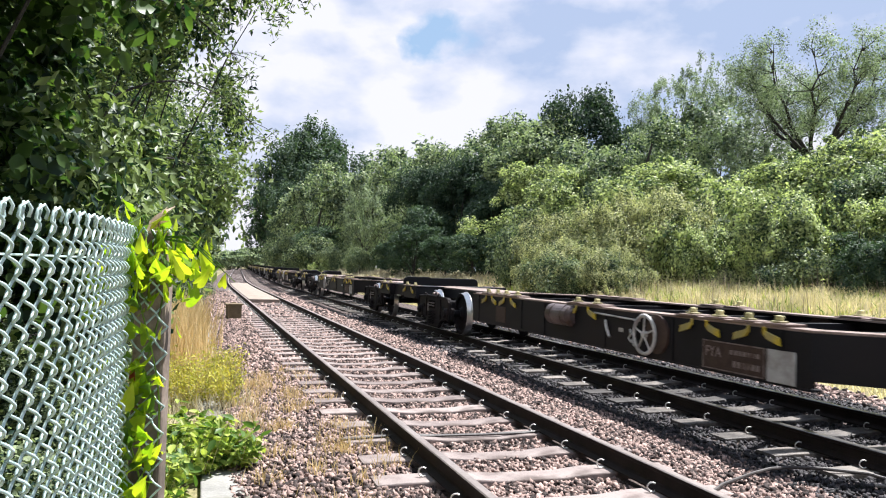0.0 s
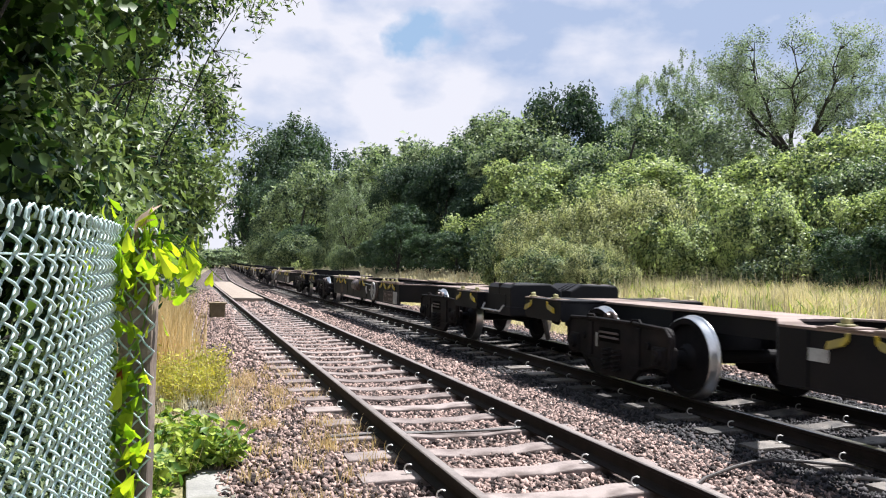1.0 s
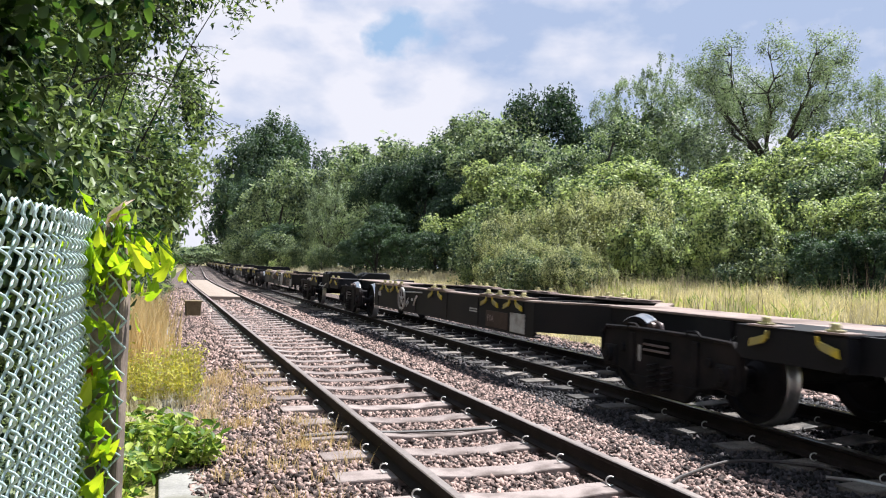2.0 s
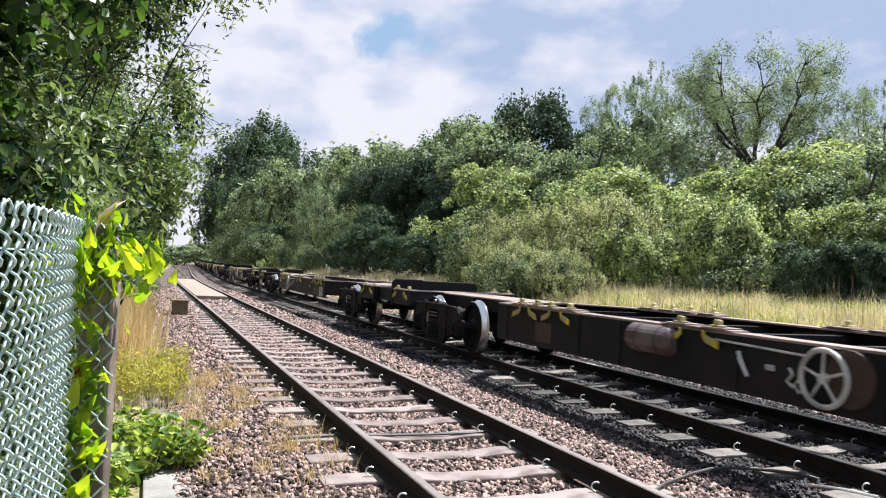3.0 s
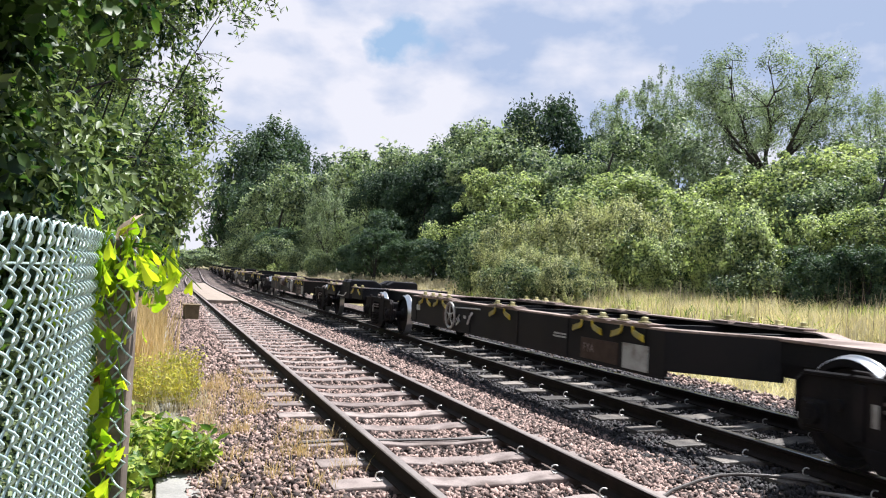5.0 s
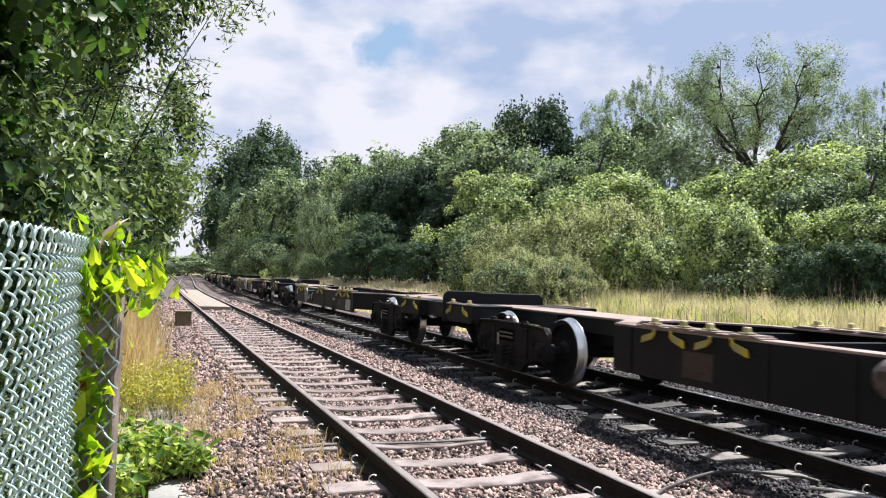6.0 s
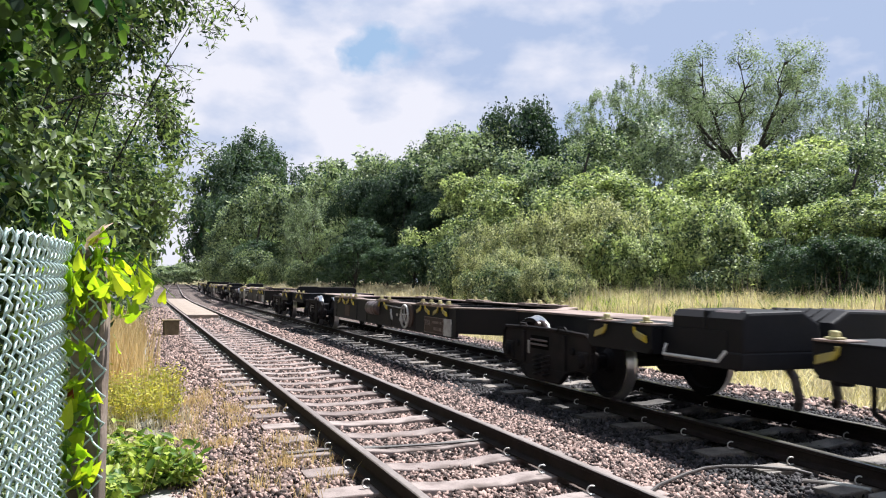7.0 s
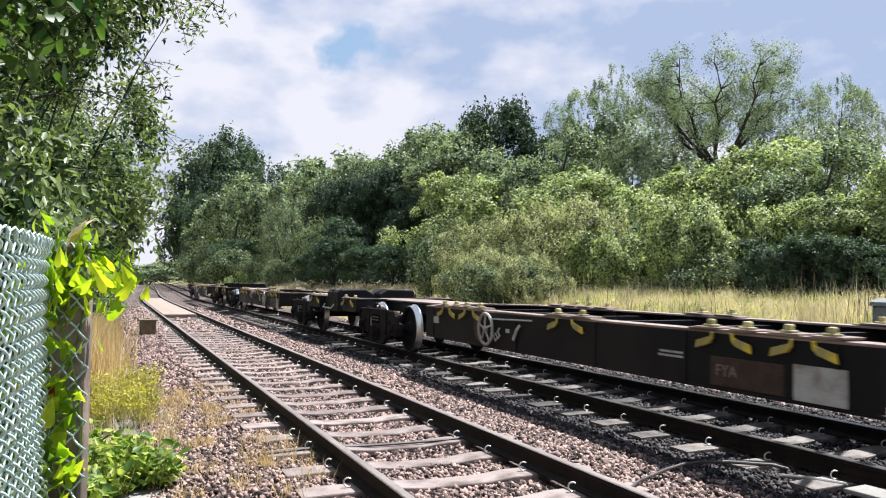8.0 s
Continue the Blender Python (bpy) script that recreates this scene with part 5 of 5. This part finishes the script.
    for i in range(20):
        y = 9 + 4.4 * i
        # small dark trees added here to stand for shade at the wood's foot
        if 34 < y < 62:
            put("mid_dark", 14.2 + 0.6 * math.sin(i * 2.3), y, 0.36, 0.75)
            continue
        put("bramble", (16.9 if y < 25 else 13.4) + 0.7 * math.sin(i * 2.3) + line(0.0, y)[0].x, y, 0.75 + 0.2 * math.sin(i * 1.7), 0.9 if y < 30 else 1.3)
    for i in range(11):
        y = 96 + 8.0 * i
        put("bramble", 11.5 + 1.2 * math.sin(i * 2.1) + line(0.0, y)[0].x, y, 2.0 + 0.5 * math.sin(i * 1.3), 0.9)
    for x, y in ((19.5, 26), (21.5, 30), (23.5, 26.5), (24.5, 33), (28, 30), (18.5, 34), (20, 40), (27, 25), (33, 33), (30, 38)):
        put("bramble", x, y, 1.4, 1.0)
    # far along the line
    for x, y, s, sz in ((9, 215, 1.2, 0.8), (17, 222, 1.2, 0.8), (1, 205, 1.2, 0.85), (26, 225, 1.3, 0.9), (35, 210, 1.4, 0.9), (-8, 190, 1.4, 1.1), (13, 205, 0.8, 0.7), (46, 205, 1.5, 1.0), (30, 150, 1.5, 1.2), (27, 110, 1.4, 1.2), (27, 85, 1.3, 1.1), (30, 65, 1.3, 1.0), (12, 200, 0.9, 0.7), (7, 203, 0.9, 0.75), (-18, 235, 1.5, 1.0), (-4, 240, 1.3, 0.9), (5, 243, 1.2, 0.8), (14, 246, 1.3, 0.8), (23, 248, 1.3, 0.8), (32, 240, 1.4, 0.9), (44, 240, 1.4, 1.0), (58, 235, 1.6, 1.0), (18, 206, 0.8, 0.6)):
        put("far", x, y, s, sz * (0.55 if y > 188 else 1.0))
    # behind the fence
    for x, y, s, sz, turn in ((-1.95, 10.2, 0.97, 1.05, 0), (-2.5, 7.3, 0.92, 1.05, 250), (-2.2, 15.5, 1.07, 1.05, 70), (-2.5, 21.5, 1.12, 1.05, 140), (-2.75, 29, 1.17, 1.05, 200)):
        put("hedge", x, y, s, sz, turn)
    for x, y, s, sz in ((-3.2, 38, 0.85, 1.0), (-3.1, 48, 0.9, 1.0), (-2.9, 61, 0.95, 1.05), (-2.8, 78, 1.05, 1.1)):
        put("mid", x, y, s, sz)
    for x, y, s, sz in ((-3.0, 100, 0.9, 1.1), (-2.8, 125, 1.0, 1.1), (-6.5, 14, 0.7, 1.0), (-7, 24, 0.8, 1.0), (-6.5, 36, 0.8, 1.0), (-7.5, 6, 0.8, 1.0), (-6, -2, 0.8, 1.0)):
        put("far", x, y, s, sz)
    for x, y, s in ((-1.6, 12.5, 0.6), (-1.5, 18, 0.65), (-1.3, 24, 0.7), (-1.0, 31, 0.75), (-0.6, 40, 0.8), (-2.2, 7.5, 0.7), (-1.6, 3.4, 0.5), (-2.6, 2.6, 0.7), (-1.15, 3.3, 0.42), (-1.1, 4.4, 0.45), (-1.0, 5.7, 0.45), (-1.1, 7.2, 0.5), (-1.3, 9.0, 0.55)):
        put("bramble", x, y, s * (1.0 if y > 12 else 0.85), 0.9)


def make_spreading_tree():
    """Open crown on dark limbs that fork low and spread wide, leaves in small tufts at their ends."""
    rng = np.random.default_rng(52)
    root = empty("spreading_tree", pose(31.3, 34.1, 1.15))
    tagged(root, "tall open-crowned tree, dark forked limbs showing through thin grey-green leaves", "tree", "trees beside the line")
    bm = bmesh.new()
    fork = Vector((0.1, 0.0, 6.9))
    tube(bm, [(0, 0, -0.3), (0.12, 0.05, 3.0), fork], 0.26, 8, 0.19)
    tufts = []
    for i in range(9):
        a = 2 * math.pi * i / 9 + rng.uniform(-0.25, 0.25)
        reach = rng.uniform(2.5, 3.7)
        top = Vector((reach * math.cos(a), reach * math.sin(a), rng.uniform(11.7, 12.8) - 0.12 * reach))
        limb = []
        for k in range(7):
            q = k / 6
            limb.append(fork.lerp(top, q) + Vector((math.cos(a), math.sin(a), 0)) * 0.75 * math.sin(math.pi * q) + Vector(tuple(rng.normal(0, 0.10, 3))) * (0 < k < 6))
        tube(bm, limb, 0.125, 6, 0.025)
        for k in range(2, 7):
            for _ in range(4):
                way = Vector((math.cos(a) * 0.5 + rng.normal(0, 0.75), math.sin(a) * 0.5 + rng.normal(0, 0.75), rng.uniform(-0.1, 1.1))).normalized()
                end = limb[k] + way * rng.uniform(0.7, 1.7)
                end.z = min(end.z, 13.2 + rng.uniform(-0.3, 0.3))
                mid = limb[k].lerp(end, 0.5) + Vector(tuple(rng.normal(0, 0.12, 3)))
                tube(bm, [limb[k], mid, end], 0.035, 4, 0.008)
                for q in (0.55, 0.8, 1.0, 1.15):
                    tufts.append(limb[k].lerp(end, q) + Vector(tuple(rng.normal(0, 0.22, 3))))
    part("trunk", bm, M["darkbark"], root)
    c = np.array([tuple(p) for p in tufts])
    c = np.repeat(c, 62, axis=0)
    g = rng.normal(0, 1, c.shape) * np.array([[0.17, 0.17, 0.24]])
    v, f = leaves(rng, c + g, unit(g + np.array([[0, 0, 0.15]])), 0.13, 0.42, 0.0, 0.8)
    array_mesh("crown", v, f, M["greyleaf"], root)


def make_near_tree():
    """Broad-leaved tree that leans over the fence."""
    rng = np.random.default_rng(31)
    root = empty("overhanging_tree", pose(-2.0, 4.9, -0.1))
    tagged(root, "broad-leaved tree with large glossy leaves hanging over the fence", "tree", "trees behind the fence")
    (v, f), c = crown(rng, 1.65, 1.9, 6.6, 0.1, 44, 0.62, 15, 52, 0.30, 0.11, 0.74, 0.75, 0.0, 0.5, broad_leaves)
    array_mesh("crown", v, f, M["nearleaf"], root)
    part("trunk", limbs(rng, 6.4, 0.09, c[rng.permutation(len(c))[:26]]), M["darkbark"], root)
    # twigs that reach out over the track
    for base, tip, droop in (((0.9, 4.2, 4.9), (2.85, 4.5, 4.95), 0.3), ((1.0, 4.4, 3.5), (2.75, 5.2, 3.6), 0.3), ((0.9, 4.6, 2.6), (2.45, 5.6, 2.75), 0.3), ((1.0, 4.0, 5.1), (2.95, 3.9, 5.1), 0.35), ((0.9, 3.6, 4.2), (2.45, 4.0, 4.1), 0.3), ((0.8, 5.0, 3.0), (2.3, 6.5, 3.1), 0.3)):
        base, tip = Vector(base), Vector(tip)
        spine = [base.lerp(tip, i / 8) + Vector((0, 0, 0.35 * math.sin(math.pi * i / 8) - droop * (i / 8) ** 2)) for i in range(9)]
        bm = bmesh.new()
        tube(bm, spine, 0.016, 5, 0.003)
        ps = []
        for i in range(2, 9):
            for k in range(5):
                w = Vector((rng.normal(0, 0.2), rng.normal(0, 0.2), rng.normal(-0.06, 0.16)))
                tube(bm, [spine[i], spine[i] + w * 0.6 + Vector((0, 0, 0.03)), spine[i] + w], 0.005, 4, 0.002)
                for q in np.linspace(0.15, 1.05, 13):
                    ps.append(spine[i] + w * float(q) + Vector(tuple(rng.normal(0, 0.035, 3))))
        part("branch", bm, M["darkbark"], root)
        pts = np.array([tuple(p) for p in ps])
        v, f = leaves(rng, pts, np.tile([[0.0, 0.0, 1.0]], (len(pts), 1)), 0.075, 0.34, 0.9, 0.8)
        array_mesh("twig_leaves", v, f, M["hedgeleaf"], root)


place_trees()
make_spreading_tree()
make_near_tree()

# ---- grass and weeds ----


def scatter(rng, n, x0, x1, y0, y1, z=None, clump=0.0, tufts=0):
    if tufts:
        tx, ty = rng.uniform(x0, x1, tufts), rng.uniform(y0, y1, tufts)
        own = rng.integers(0, tufts, n)
        x, y = tx[own] + rng.normal(0, clump, n), ty[own] + rng.normal(0, clump, n)
    else:
        x, y = rng.uniform(x0, x1, n), rng.uniform(y0, y1, n)
    gz = np.array([ground_height(a, b) for a, b in zip(x, y)]) - 0.03 if z is None else np.full(n, z)
    return np.stack([x, y, gz], 1)


def make_grass(name, label, seed, n, area, height, width, material, lean=0.4, tufts=0, clump=0.0, z=None):
    rng = np.random.default_rng(seed)
    v, f = blades(rng, scatter(rng, n, *area, z=z, clump=clump, tufts=tufts), height, width, lean)
    tagged(array_mesh(name, v, f, M[material]), label, "grass", kind="stuff")


make_grass("verge_grass", "sunlit yellow-green long grass on the far verge", 41, 42000, (8.85, 15.6, 4, 36), 0.22, 0.007, "greengrass", 1.3)
make_grass("verge_grass", "pale dry long grass on the far verge", 42, 15000, (8.95, 15.4, 4, 36), 0.27, 0.007, "grass", 0.8, tufts=260, clump=0.18)
make_grass("verge_grass", "long dry grass along the far verge", 43, 14000, (9.1, 15, 36, 90), 0.45, 0.02, "grass", 0.8)
make_grass("verge_grass", "tall yellow-green grass clumps on the far verge", 50, 9000, (11.0, 15.8, 7, 40), 0.40, 0.007, "greengrass", 1.2, tufts=120, clump=0.28)
make_grass("verge_grass", "tall pale grass clumps on the far verge", 51, 3000, (11.4, 15.6, 6, 40), 0.5, 0.007, "grass", 0.6, tufts=90, clump=0.24)
make_grass("dead_stems", "tall straw-coloured dead stems before the scrub", 44, 900, (10.8, 15.0, 6, 24), 0.75, 0.006, "grass", 0.25, tufts=90, clump=0.22)
make_grass("verge_grass", "tall sunlit grass along the foot of the scrub", 55, 8000, (12.6, 15.4, 10, 27), 0.40, 0.006, "greengrass", 1.2, tufts=170, clump=0.35)
make_grass("verge_herbs", "low green herbs among the verge grass", 53, 4000, (10.6, 15.8, 5, 30), 0.34, 0.022, "weedleaf", 1.1, tufts=70, clump=0.30)
make_grass("dead_stems", "grey-brown dead stalks standing in the verge", 54, 420, (10.8, 15.4, 5, 22), 0.95, 0.007, "post", 0.18, tufts=60, clump=0.3)
make_grass("verge_grass", "sunlit long grass beside the passing camera", 45, 6000, (8.5, 13.5, -12, 4), 0.5, 0.012, "greengrass")
make_grass("straw_grass", "tall straw-coloured dry grass along the fence foot", 46, 2300, (-0.5, 0.12, 11.2, 17), 1.0, 0.006, "straw", 0.35, tufts=130, clump=0.12)
make_grass("straw_grass", "dry grass beside the cable trough", 47, 1300, (-0.5, 0.6, 6.5, 12), 0.26, 0.004, "grass", 0.5, tufts=80, clump=0.07)
make_grass("ballast_weeds", "thin dry weeds sprouting from the ballast", 48, 2200, (0.45, 1.6, 4.2, 12), 0.13, 0.003, "straw", 0.9, tufts=60, clump=0.08, z=-0.02)
make_grass("rough_grass", "rough grass under the trees", 49, 9000, (-5, -0.3, 2.6, 30), 0.35, 0.008, "hedgeleaf")


def make_weeds(name, label, seed, spots, height, spread, n, size, aspect, material):
    """Leafy stems in a clump."""
    for k, (x, y, s) in enumerate(spots):
        rng = np.random.default_rng(seed + k)
        root = empty(name, pose(x, y, -0.06))
        tagged(root, label, "weed", name + " plants")
        bm = bmesh.new()
        ps = []
        for i in range(n):
            a, r = rng.uniform(0, 2 * math.pi), spread * s * math.sqrt(rng.uniform(0, 1))
            top = Vector((r * math.cos(a) * 1.3, r * math.sin(a) * 1.3, height * s * rng.uniform(0.55, 1.1)))
            foot = Vector((r * math.cos(a) * 0.5, r * math.sin(a) * 0.5, -0.02))
            tube(bm, [foot, foot.lerp(top, 0.6) + Vector((0, 0, 0.04)), top], 0.004, 4, 0.0015)
            for q in rng.uniform(0.25, 1.0, 14):
                ps.append(foot.lerp(top, float(q)) + Vector(tuple(rng.normal(0, 0.03 * s, 3))))
        tagged(part("stalk", bm, M["greengrass"], root), kind="stuff")
        pts = np.array([tuple(p) for p in ps])
        v, f = broad_leaves(rng, pts, np.tile([[0.0, 0.0, 1.0]], (len(pts), 1)), size, aspect, 0.2, 0.7)
        array_mesh("foliage", v, f, M[material], root)


make_weeds("yellow_weed", "yellow-flowering weed clump by the cable trough", 60, ((0.12, 9.6, 1.0), (0.36, 9.2, 0.85), (-0.05, 9.2, 0.9), (0.40, 10.2, 0.9), (-0.1, 10.1, 1.0), (0.22, 10.6, 1.0), (-0.3, 9.8, 1.1), (0.42, 11.4, 0.9)), 0.55, 0.22, 38, 0.04, 0.45, "weed")
make_weeds("leafy_weed", "broad-leaved green weed beside the concrete lids", 70, ((0.05, 6.4, 1.0), (-0.18, 6.1, 1.0), (0.34, 6.5, 0.8), (-0.2, 5.4, 1.0), (-0.32, 6.8, 1.1), (0.16, 6.9, 0.9)), 0.40, 0.24, 26, 0.085, 0.55, "weedleaf")
make_weeds("tall_verge_weed", "tall yellow-green weed clump in the dry verge grass", 90, ((12.0, 19.1, 1.0), (12.3, 16.9, 0.9), (13.5, 19.7, 1.2), (12.9, 18.2, 1.1), (13.3, 16.2, 1.1), (13.0, 14.4, 0.9), (13.9, 17.6, 1.2), (12.4, 21.2, 1.0), (13.6, 12.6, 1.0)), 0.72, 0.5, 60, 0.075, 0.4, "weed")
make_weeds("white_umbel", "pale-flowered umbel weed in the verge", 80, ((12.2, 12.0, 1.2), (11.6, 11.0, 1.1), (12.6, 15.2, 1.2), (11.8, 9.2, 1.1), (13.2, 13.6, 1.3), (12.9, 10.4, 1.2), (13.5, 17.5, 1.3)), 0.75, 0.25, 18, 0.10, 0.8, "umbel")

# ---- fence ----


def make_fence():
    """Chain-link fence hung on a concrete post, the wires' ends knuckled over along the top."""
    b = Vector((-0.15, 2.24, 0))
    d = Vector((0.15, 1.0, 0)).normalized()
    n = 3.6
    a = b - d * n
    side = Vector((d.y, -d.x, 0))
    root = empty("chain_link_fence", pose(0, 0, 0))
    tagged(root, "galvanised chain-link fence on a concrete post", "fence")
    c = b + d * 0.055 + side * 0.05
    post = part("post", boxed(-0.045, 0.045, -0.042, 0.042, -0.3, 1.68, bevel=0.01), M["post"], root, "weathered concrete post")
    post.matrix_basis = Matrix.Translation((c.x, c.y, 0)) @ pose(0, 0, 0, 0, 0, math.degrees(math.atan2(d.y, d.x)))
    step, pitch, top, r = 0.030, 0.0355, 1.67, 0.0030
    rows = int(top / pitch)

    def weave(origin, way, out, cols, name, bow=0.0):
        """Neighbouring wires bend against each other and hook at every turn."""
        bm = bmesh.new()
        for i in range(cols):
            pts = []
            for j in range(rows):
                sgn = 1 if (i + j) % 2 else -1
                for q in (0.0, 0.25, 0.5, 0.75):
                    t = -1 + 2 * q
                    deep = 0.016 if sgn < 0 else -0.001
                    sag = out * (deep * math.cos(t * 1.5) + 0.010 * math.sin(i * 0.16 + 1) * math.sin(j * 0.11) + bow * math.sin(math.pi * min(1.0, (cols - i) / 45)))
                    pts.append(origin + way * (i * step + step / 2 + sgn * t * step * 0.54) + sag + Vector((0, 0, (j + q) * pitch)))
            e = pts[-1]
            lean = 1 if (i + rows) % 2 else -1
            pts += [e + way * 0.008 * lean + Vector((0, 0, 0.016)), e + way * 0.018 * lean + out * 0.007 + Vector((0, 0, 0.024)), e + way * 0.026 * lean + out * 0.010 + Vector((0, 0, 0.014)), e + way * 0.026 * lean + out * 0.006]
            tube(bm, pts, r, 5)
        for f in bm.faces:
            f.smooth = True
        part(name, bm, M["galv"], root, "galvanised diamond wire mesh")

    weave(a, d, side, int(n / step), "mesh", 0.035)
    weave(b + side * 0.008 - d * 0.004, side, d * -1, 3, "mesh_end")
    bm = bmesh.new()
    for z in (0.1, 0.85, 1.60):
        tube(bm, [a + Vector((0, 0, z)), b + Vector((0, 0, z))], 0.0024, 5)
    part("line_wire", bm, M["galv"], root)
    return c


def leaf_shape(name, material, curl):
    """A bindweed leaf: arrow-shaped, lobed at the stalk, folded on its rib."""
    bm = bmesh.new()
    half = [(0.0, 0.0), (0.16, -0.17), (0.30, -0.12), (0.36, 0.10), (0.27, 0.40), (0.13, 0.75), (0.0, 1.0)]
    rib = [(0, y, -curl * y * y) for y in (0.0, 0.1, 0.2, 0.35, 0.5, 0.75, 1.0)]
    for s in (-1, 1):
        vs = [bm.verts.new((s * x, y, 0.35 * x - curl * y * y)) for x, y in half]
        rb = [vs[0]] + [bm.verts.new(p) for p in rib[1:-1]] + [vs[-1]]
        for i in range(len(half) - 1):
            loop = [vs[i], vs[i + 1], rb[i + 1], rb[i]]
            seen = []
            for v in loop:
                if v not in seen:
                    seen.append(v)
            if len(seen) > 2:
                bm.faces.new(seen)
    for f in bm.faces:
        f.smooth = True
    me = bpy.data.meshes.new(name)
    bm.to_mesh(me)
    bm.free()
    me.materials.append(material)
    return me


def make_vine(c):
    """Bindweed climbing the post, thick at its top."""
    rng = np.random.default_rng(77)
    root = empty("climbing_vine", pose(c.x, c.y, 0))
    tagged(root, "bright yellow-green bindweed climbing the fence post", "vine")
    shapes = [leaf_shape("leaf", M[m], k) for m in ("vine", "vine", "vine_dark") for k in (0.1, 0.35)] + [leaf_shape("leaf", M["redleaf"], 0.3)]
    bm = bmesh.new()
    for k in range(3):
        tube(bm, [(0.06 * math.sin(z * 5 + k * 2) - 0.03, -0.065 + 0.02 * math.cos(z * 5 + k * 2), z) for z in np.linspace(-0.05, 1.72, 26)], 0.004, 5, 0.002)
    for k in range(7):
        w = Vector((rng.uniform(-0.10, 0.22), rng.uniform(-0.12, 0.05), rng.uniform(-0.15, 0.06)))
        p = Vector((0.0, -0.05, 1.66))
        tube(bm, [p, p + w * 0.5 + Vector((0, 0, 0.04)), p + w], 0.003, 4, 0.0015)
    part("stem", bm, M["vine_dark"], root)

    def leaf(p, s, kind, pitch_to, turn):
        o = new("leaf", shapes[kind])
        o.parent = root
        m = pose(*p, rng.uniform(25, 95) + 90 * pitch_to, rng.uniform(-40, 40), turn)
        o.matrix_basis = m @ Matrix.Diagonal((s, s, s, 1))

    for i in range(300):
        z = rng.uniform(0.05, 1.62)
        x = rng.normal(-0.062, 0.038) + 0.02 * math.sin(z * 7)
        leaf((x, -0.08 + rng.normal(0, 0.02), z), rng.uniform(0.032, 0.074), int(rng.choice([0, 1, 2, 3, 4, 5, 6], p=[0.22, 0.18, 0.2, 0.14, 0.12, 0.11, 0.03])), 0.9, rng.uniform(-60, 60))
    for i in range(120):
        k = rng.uniform(0, 1.02)
        x = -0.08 + 0.21 * k + rng.normal(0, 0.02)
        z = 1.70 - 0.17 * k * k + rng.normal(0, 0.035) - (rng.uniform(0, 0.18) if k < 0.7 else 0)
        leaf((x, -0.065 + rng.normal(0, 0.045), z), rng.uniform(0.028, 0.060), int(rng.choice([0, 1, 2, 3, 4], p=[0.25, 0.25, 0.2, 0.2, 0.1])), 0.7, rng.uniform(-110, 110))
    dry = leaf_shape("dried_leaf", M["bud"], 0.5)
    for p, turn, size in (((0.0, -0.10, 1.685), (80, 20, -60), 0.07), ((-0.01, -0.11, 1.675), (60, -30, -85), 0.055), ((0.01, -0.105, 1.69), (95, 10, -50), 0.05)):
        o = new("dried_leaf", dry)
        o.parent = root
        o.matrix_basis = pose(*p, *turn) @ Matrix.Diagonal((size * 0.8, size, size, 1))
        tagged(o, "curled pinkish dried leaf")


make_vine(make_fence())

motions()
